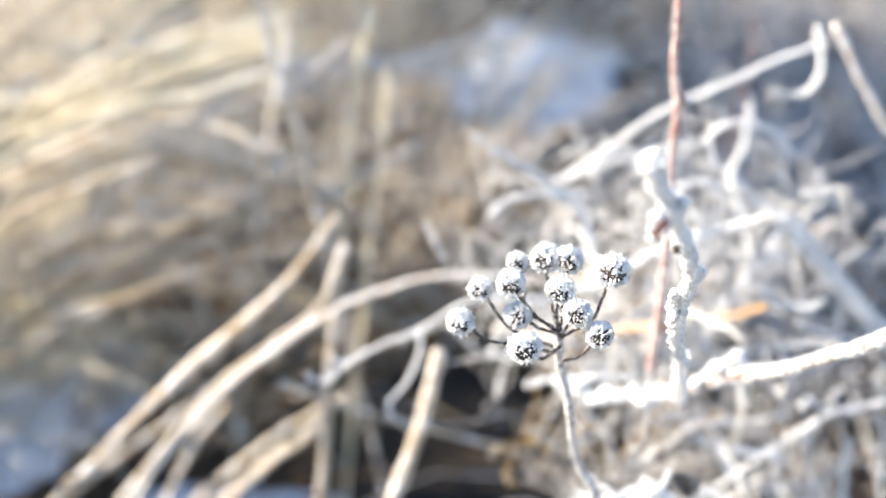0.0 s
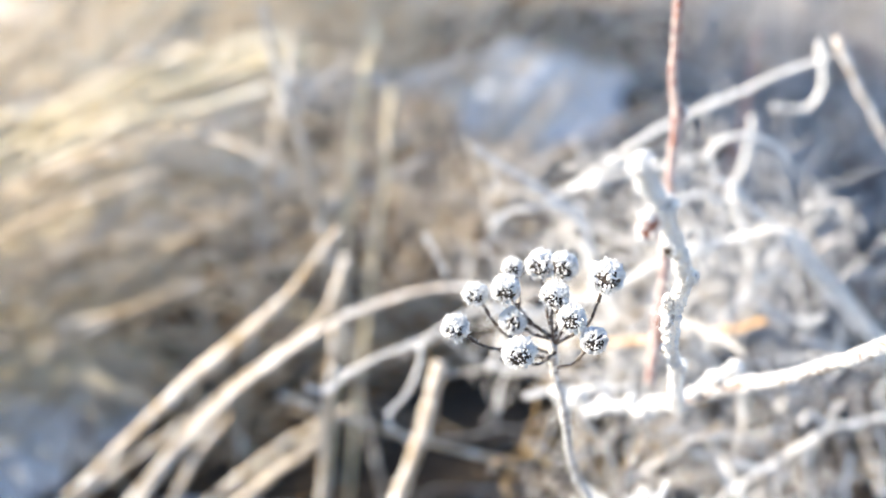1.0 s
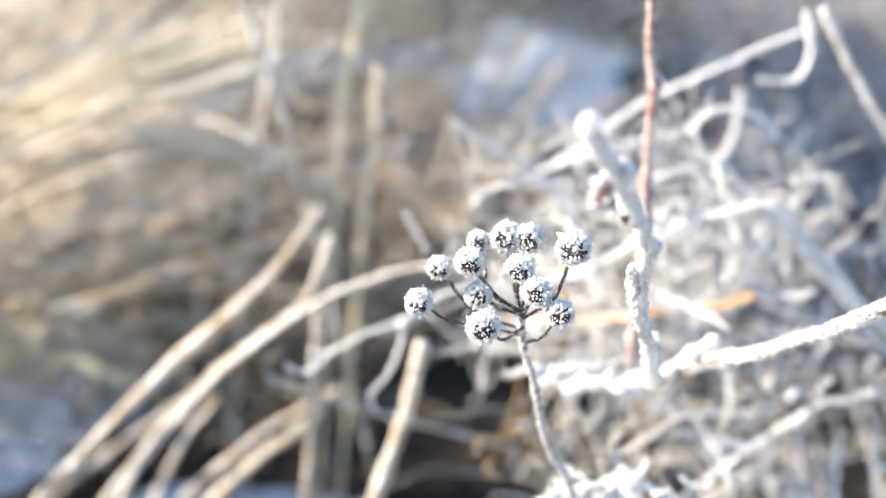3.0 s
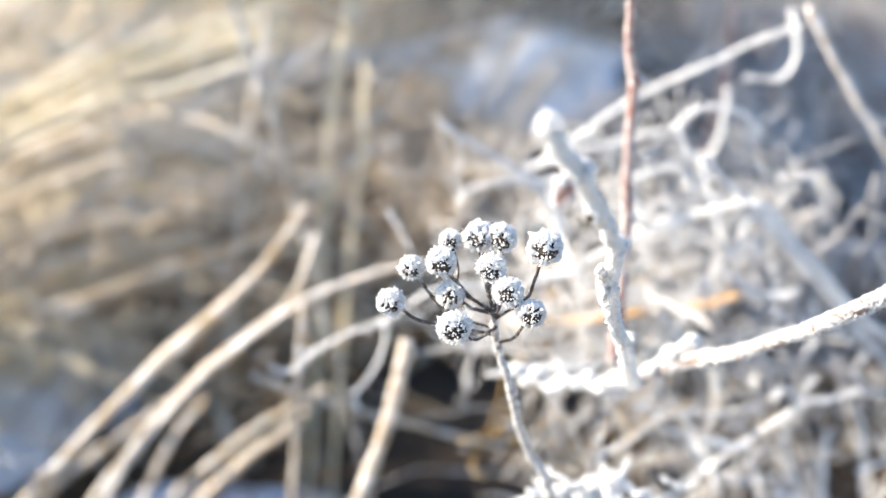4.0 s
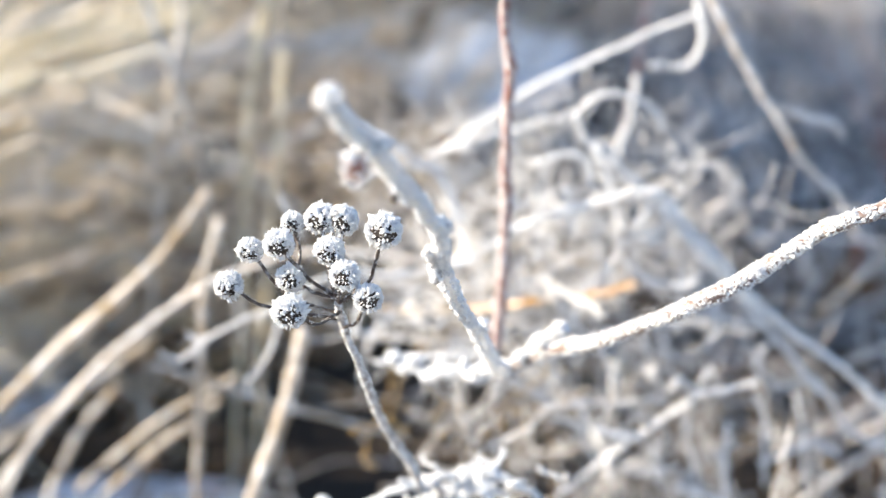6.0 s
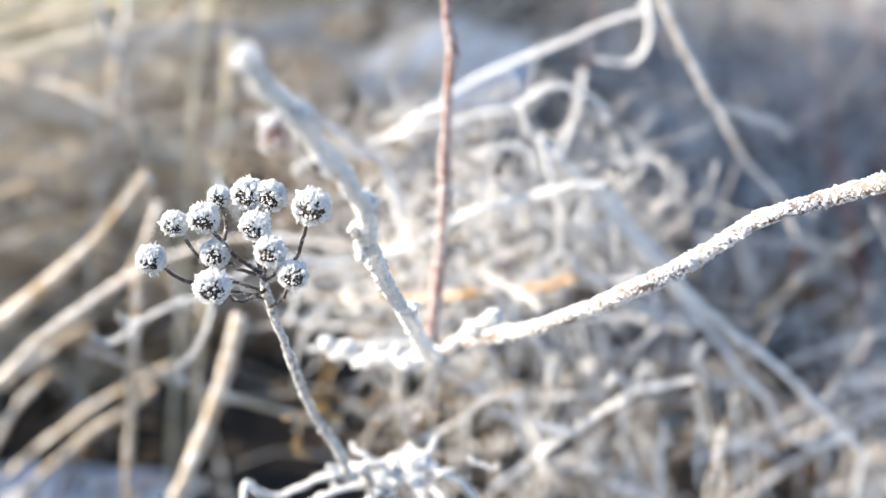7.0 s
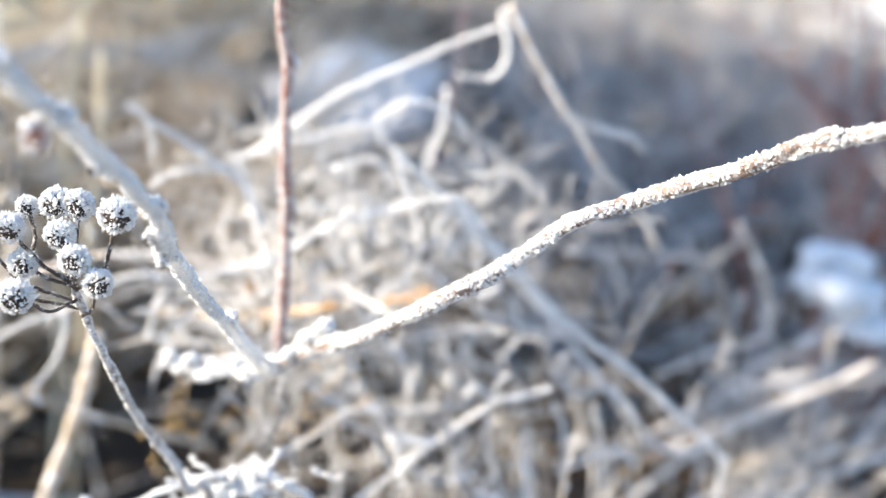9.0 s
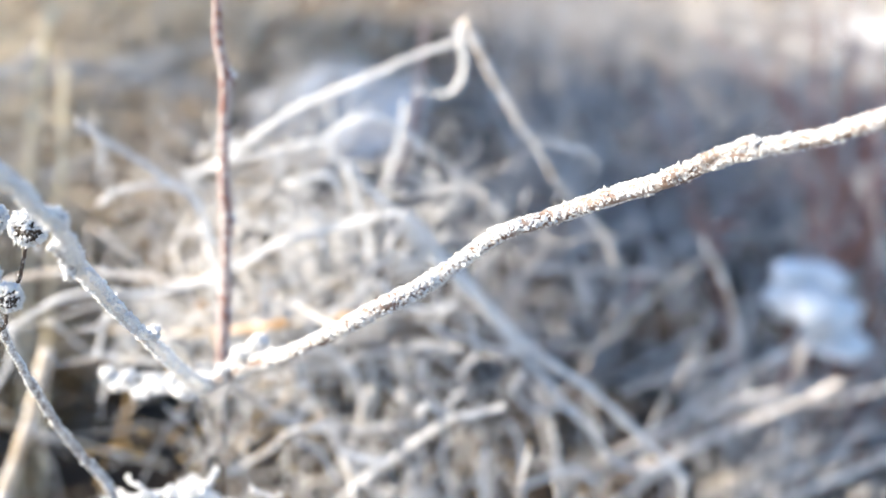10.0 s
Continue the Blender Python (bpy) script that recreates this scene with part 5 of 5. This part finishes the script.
strand("frosted_stem", "thin herb stem grey with frost", M_WEEDPALE, 0.0007, 0.0007, [(0.147, 0.430, 0.239), (0.153, 0.430, 0.224), (0.157, 0.430, 0.214)], frosty=0.6)
strand("frosted_stem", "thin herb stem grey with frost", M_FROSTED, 0.0008, 0.0008, [(0.107, 0.420, 0.234), (0.112, 0.420, 0.222), (0.106, 0.420, 0.215), (0.099, 0.420, 0.214)], frosty=0.8)
strand("frosted_stem", "hair-thin dark stem with frost", M_WEED, 0.0003, 0.0003, [(0.067, 0.370, 0.244), (0.075, 0.370, 0.236), (0.079, 0.370, 0.225), (0.081, 0.370, 0.215)], frosty=1)
strand("frosted_stem", "curled herb stem white with frost", M_FROSTED, 0.0005, 0.0006, [(0.086, 0.380, 0.214), (0.098, 0.380, 0.223), (0.106, 0.380, 0.230), (0.119, 0.380, 0.234)], frosty=1.2)
strand("frosted_stem", "thin herb stem grey with frost", M_FROSTED, 0.0007, 0.0005, [(0.094, 0.410, 0.225), (0.099, 0.410, 0.220), (0.116, 0.410, 0.214), (0.149, 0.410, 0.218)], frosty=1)
strand("frosted_stem", "curled herb stem white with frost", M_FROSTED, 0.0004, 0.0004, [(0.107, 0.380, 0.227), (0.116, 0.380, 0.223), (0.118, 0.380, 0.219), (0.123, 0.380, 0.211)], frosty=1.2)
strand("frosted_stem", "thin herb stem grey with frost", M_FROSTED, 0.0006, 0.0006, [(0.127, 0.420, 0.195), (0.136, 0.420, 0.184), (0.145, 0.420, 0.178), (0.160, 0.420, 0.182)], frosty=0.8)
strand("frosted_stem", "thin herb stem grey with frost", M_FROSTED, 0.0007, 0.0007, [(0.191, 0.430, 0.231), (0.187, 0.430, 0.221), (0.197, 0.430, 0.212), (0.207, 0.430, 0.216), (0.215, 0.430, 0.209)], frosty=0.8)
strand("frosted_stem", "thin herb stem grey with frost", M_FROSTED, 0.0006, 0.0006, [(0.200, 0.420, 0.215), (0.204, 0.420, 0.198), (0.209, 0.420, 0.175)], frosty=0.8)
strand("frosted_stem", "thin herb stem grey with frost", M_FROSTED, 0.0006, 0.0006, [(0.185, 0.420, 0.214), (0.192, 0.420, 0.197), (0.193, 0.420, 0.174)], frosty=0.8)
strand("frosted_stem", "thin herb stem grey with frost", M_FROSTED, 0.0009, 0.0009, [(0.218, 0.440, 0.204), (0.229, 0.440, 0.188), (0.244, 0.440, 0.182), (0.257, 0.440, 0.188)], frosty=0.8)
strand("frosted_stem", "thin herb stem grey with frost", M_WEEDPALE, 0.0011, 0.0011, [(0.209, 0.550, 0.224), (0.241, 0.550, 0.224), (0.268, 0.550, 0.222), (0.282, 0.550, 0.220)], frosty=0.5)
strand("frosted_stem", "thin herb stem grey with frost", M_WEEDPALE, 0.0015, 0.0013, [(0.231, 0.550, 0.222), (0.237, 0.550, 0.210), (0.241, 0.550, 0.200)], frosty=0.5)
strand("frosted_stem", "pale stalk lying on the snow", M_WEEDPALE, 0.0022, 0.0019, [(0.322, 0.600, 0.119), (0.336, 0.600, 0.126), (0.365, 0.600, 0.136)], frosty=0.5)
strand("frosted_stem", "thin herb stem grey with frost", M_FROSTED, 0.0006, 0.0006, [(0.161, 0.420, 0.210), (0.161, 0.420, 0.196), (0.167, 0.420, 0.178), (0.166, 0.420, 0.163)], frosty=0.8)
strand("frosted_stem", "thin herb stem grey with frost", M_FROSTED, 0.0006, 0.0006, [(0.154, 0.420, 0.178), (0.148, 0.420, 0.188), (0.154, 0.420, 0.195)], frosty=0.8)
strand("frosted_stem", "thin herb stem grey with frost", M_FROSTED, 0.0007, 0.0007, [(0.220, 0.420, 0.188), (0.212, 0.420, 0.193), (0.200, 0.420, 0.190), (0.190, 0.420, 0.184)], frosty=0.8)
strand("orange_leaf", "small dry orange leaf fragment in the frost", M_ORANGE, 0.0021, 0.0012, [(0.217, 0.430, 0.179), (0.220, 0.430, 0.178), (0.224, 0.430, 0.177)], flat=0.3, frosty=0.25)
strand("orange_leaf", "small dry orange leaf fragment in the frost", M_ORANGE, 0.0020, 0.0011, [(0.185, 0.430, 0.190), (0.189, 0.430, 0.189), (0.192, 0.430, 0.188)], flat=0.3, frosty=0.25)
strand("orange_leaf", "small dry orange leaf fragment in the frost", M_ORANGE, 0.0019, 0.0010, [(0.049, 0.430, 0.243), (0.052, 0.430, 0.242), (0.055, 0.430, 0.242)], flat=0.3, frosty=0.25)
strand("orange_leaf", "small dry orange leaf fragment in the frost", M_ORANGE, 0.0018, 0.0010, [(0.071, 0.430, 0.254), (0.074, 0.430, 0.252), (0.077, 0.430, 0.252)], flat=0.3, frosty=0.25)
# straws bent across the grass
strand("fallen_stalk", "long pale straw bent across the grass, lightly frosted", M_STRAW, 0.0014, 0.0016, [(-0.456, 0.640, -0.004), (-0.286, 0.630, 0.189), (-0.156, 0.620, 0.262), (-0.135, 0.612, 0.269), (-0.116, 0.604, 0.271), (-0.100, 0.596, 0.270), (-0.084, 0.588, 0.267), (-0.072, 0.580, 0.263)], frosty=0.2)
strand("fallen_stalk", "golden straw coloured pale for sunlight, bent across the grass", M_SUNSTRAW, 0.0022, 0.0017, [(-0.456, 0.620, -0.004), (-0.286, 0.610, 0.197), (-0.156, 0.600, 0.273), (-0.130, 0.600, 0.281), (-0.114, 0.600, 0.283), (-0.101, 0.600, 0.288), (-0.083, 0.600, 0.293), (-0.070, 0.600, 0.296)], frosty=0.3)
strand("fallen_stalk", "golden straw coloured pale for sunlight, bent across the grass", M_SUNSTRAW, 0.0024, 0.0016, [(-0.468, 0.660, -0.004), (-0.298, 0.650, 0.195), (-0.168, 0.640, 0.271), (-0.147, 0.650, 0.281), (-0.132, 0.660, 0.287), (-0.114, 0.670, 0.293), (-0.092, 0.680, 0.298)], frosty=0.3)
strand("fallen_stalk", "long pale straw bent across the grass, lightly frosted", M_STRAW, 0.0020, 0.0016, [(-0.466, 0.640, -0.004), (-0.296, 0.630, 0.181), (-0.166, 0.620, 0.251), (-0.140, 0.620, 0.251), (-0.117, 0.620, 0.248), (-0.095, 0.620, 0.244), (-0.073, 0.620, 0.237)], frosty=0.2)
strand("fallen_stalk", "grey-beige straw bent across the grass", M_WEEDPALE, 0.0012, 0.0011, [(-0.121, 0.620, 0.266), (-0.098, 0.640, 0.267), (-0.074, 0.660, 0.271), (-0.056, 0.680, 0.281), (-0.047, 0.700, 0.290)], frosty=0.2)
strand("fallen_stalk", "long pale straw bent across the grass, lightly frosted", M_STRAW, 0.0016, 0.0013, [(-0.078, 0.600, 0.240), (-0.065, 0.615, 0.242), (-0.048, 0.630, 0.244), (-0.029, 0.645, 0.248), (-0.009, 0.660, 0.255)], frosty=0.2)
strand("fallen_stalk", "grey-beige straw bent across the grass", M_WEEDPALE, 0.0013, 0.0012, [(-0.052, 0.620, 0.226), (-0.037, 0.620, 0.233), (-0.020, 0.620, 0.242), (0.004, 0.620, 0.255)], frosty=0.2)
strand("fallen_stalk", "brown straw bent across the grass", M_STRAW, 0.0015, 0.0012, [(-0.442, 0.600, -0.004), (-0.272, 0.590, 0.182), (-0.142, 0.580, 0.253), (-0.127, 0.580, 0.249), (-0.106, 0.580, 0.243), (-0.087, 0.580, 0.237), (-0.070, 0.580, 0.224)], frosty=0.1)
strand("fallen_stalk", "brown straw bent across the grass", M_THATCH, 0.0014, 0.0012, [(-0.435, 0.570, -0.004), (-0.265, 0.560, 0.143), (-0.135, 0.550, 0.198), (-0.125, 0.560, 0.199), (-0.109, 0.570, 0.201), (-0.089, 0.580, 0.205), (-0.060, 0.590, 0.216), (-0.041, 0.600, 0.229)], frosty=0.1)
strand("fallen_stalk", "brown straw bent across the grass", M_STRAW, 0.0013, 0.0012, [(-0.110, 0.600, 0.213), (-0.103, 0.600, 0.195), (-0.092, 0.600, 0.183), (-0.086, 0.600, 0.174)], frosty=0.1)
strand("fallen_stalk", "grey-beige straw bent across the grass", M_WEEDPALE, 0.0016, 0.0014, [(-0.095, 0.720, 0.249), (-0.065, 0.720, 0.256), (-0.035, 0.720, 0.269), (-0.006, 0.720, 0.275), (0.021, 0.720, 0.285)], frosty=0.2)
strand("fallen_stalk", "grey-beige straw bent across the grass", M_WEEDPALE, 0.0013, 0.0012, [(-0.029, 0.750, 0.242), (-0.006, 0.750, 0.261), (0.021, 0.750, 0.275), (0.042, 0.750, 0.283)], frosty=0.2)
strand("reed_stalk", "upright pale straw stalk with thin frost", M_REED, 0.0018, 0.0018, [(-0.064, 0.620, 0.320), (-0.068, 0.620, 0.300), (-0.072, 0.620, 0.286), (-0.078, 0.620, 0.256), (-0.085, 0.620, 0.220)], frosty=0.2, foot=True)
strand("fallen_stalk", "long pale straw bent across the grass, lightly frosted", M_STRAW, 0.0017, 0.0014, [(-0.468, 0.680, -0.004), (-0.298, 0.670, 0.209), (-0.168, 0.660, 0.290), (-0.146, 0.660, 0.294), (-0.122, 0.660, 0.304)], frosty=0.2)
strand("fallen_stalk", "golden straw coloured pale for sunlight, bent across the grass", M_SUNSTRAW, 0.0020, 0.0014, [(-0.478, 0.680, -0.004), (-0.308, 0.670, 0.200), (-0.178, 0.660, 0.278), (-0.150, 0.660, 0.289), (-0.127, 0.660, 0.280), (-0.107, 0.660, 0.265), (-0.096, 0.660, 0.253)], frosty=0.2)
strand("fallen_stalk", "brown straw bent across the grass", M_STRAW, 0.0015, 0.0014, [(-0.146, 0.640, 0.200), (-0.124, 0.640, 0.211), (-0.099, 0.640, 0.224), (-0.076, 0.640, 0.244)], frosty=0.15)
# fallen stalks beside the dark hollow
strand("fallen_stalk", "fallen grey-white stalk lying over the hollow", M_WEEDPALE, 0.0016, 0.0013, [(0.347, 0.520, 0.213), (0.317, 0.520, 0.192), (0.301, 0.520, 0.181), (0.278, 0.520, 0.160), (0.252, 0.520, 0.142), (0.235, 0.520, 0.129)], frosty=0.4)
strand("fallen_stalk", "fallen grey-white stalk lying over the hollow", M_WEEDPALE, 0.0014, 0.0013, [(0.365, 0.540, 0.173), (0.330, 0.540, 0.163), (0.299, 0.540, 0.154)], frosty=0.4)
strand("fallen_stalk", "fallen grey-white stalk lying over the hollow", M_WEEDPALE, 0.0017, 0.0014, [(0.348, 0.500, 0.194), (0.314, 0.500, 0.173), (0.288, 0.500, 0.159), (0.265, 0.500, 0.140), (0.245, 0.500, 0.121), (0.233, 0.500, 0.108)], frosty=0.4)
strand("fallen_stalk", "fallen grey-white stalk lying over the hollow", M_WEEDPALE, 0.0015, 0.0014, [(0.368, 0.520, 0.147), (0.331, 0.520, 0.127), (0.314, 0.520, 0.114), (0.304, 0.520, 0.097)], frosty=0.4)
strand("fallen_stalk", "fallen grey-white stalk lying over the hollow", M_WEEDPALE, 0.0013, 0.0012, [(0.277, 0.520, 0.103), (0.298, 0.520, 0.110), (0.315, 0.520, 0.108), (0.337, 0.520, 0.112)], frosty=0.4)
strand("reed_stalk", "leaning grey stalk beside the snow", M_WEEDPALE, 0.0017, 0.0015, [(0.355, 0.560, 0.189), (0.350, 0.553, 0.180), (0.347, 0.547, 0.154), (0.344, 0.540, 0.122)], frosty=0.4, foot=True)
strand("fallen_stalk", "fallen grey-white stalk lying over the hollow", M_WEEDPALE, 0.0016, 0.0014, [(0.380, 0.500, 0.156), (0.362, 0.500, 0.146), (0.333, 0.500, 0.131), (0.315, 0.500, 0.120)], frosty=0.4)
strand("fallen_stalk", "fallen grey-white stalk lying over the hollow", M_WEEDPALE, 0.0015, 0.0013, [(0.423, 0.580, 0.155), (0.394, 0.580, 0.144), (0.358, 0.580, 0.136), (0.317, 0.580, 0.116), (0.283, 0.580, 0.096)], frosty=0.4)
strand("fallen_stalk", "fallen grey-white stalk lying over the hollow", M_WEEDPALE, 0.0014, 0.0012, [(0.445, 0.620, 0.106), (0.413, 0.620, 0.097), (0.378, 0.620, 0.083), (0.348, 0.620, 0.061)], frosty=0.4)
strand("fallen_stalk", "brown straw lying under the grey stalks", M_STRAW, 0.0016, 0.0013, [(0.431, 0.600, 0.068), (0.394, 0.600, 0.086), (0.360, 0.600, 0.089), (0.327, 0.600, 0.073)], frosty=0.3)
grass_sprig([(0.0654, 0.3800, 0.2389), (0.0696, 0.3800, 0.2344), (0.0738, 0.3800, 0.2286), (0.0778, 0.3800, 0.2190), (0.0792, 0.3800, 0.2109)],
            [(0.0678, 0.3800, 0.2279), (0.0710, 0.3800, 0.2202), (0.0756, 0.3800, 0.2174), (0.0752, 0.3800, 0.2308), (0.0810, 0.3800, 0.2136)])
grass_sprig([(0.1061, 0.3850, 0.2491), (0.1040, 0.3850, 0.2401), (0.0981, 0.3850, 0.2338), (0.0917, 0.3850, 0.2283), (0.0837, 0.3850, 0.2146)],
            [(0.1095, 0.3850, 0.2429), (0.0981, 0.3850, 0.2457), (0.0956, 0.3850, 0.2349), (0.0901, 0.3850, 0.2220), (0.1016, 0.3850, 0.2292)])
grass_sprig([(0.1171, 0.3800, 0.2375), (0.1085, 0.3800, 0.2315), (0.1003, 0.3800, 0.2266), (0.0923, 0.3800, 0.2172)],
            [(0.1065, 0.3800, 0.2170), (0.1046, 0.3800, 0.2283), (0.0959, 0.3800, 0.2296), (0.1134, 0.3800, 0.2294)])
grass_sprig([(0.0562, 0.3750, 0.2441), (0.0548, 0.3750, 0.2365), (0.0534, 0.3750, 0.2306), (0.0527, 0.3750, 0.2259)],
            [(0.0560, 0.3750, 0.2243), (0.0512, 0.3750, 0.2271), (0.0576, 0.3750, 0.2329)])
grass_sprig([(0.0539, 0.3800, 0.2497), (0.0518, 0.3800, 0.2371), (0.0490, 0.3800, 0.2273), (0.0453, 0.3800, 0.2195), (0.0440, 0.3800, 0.2128)],
            [(0.0410, 0.3800, 0.2210), (0.0432, 0.3800, 0.2114), (0.0462, 0.3800, 0.2071), (0.0441, 0.3800, 0.2079), (0.0526, 0.3800, 0.2247), (0.0564, 0.3800, 0.2222)])
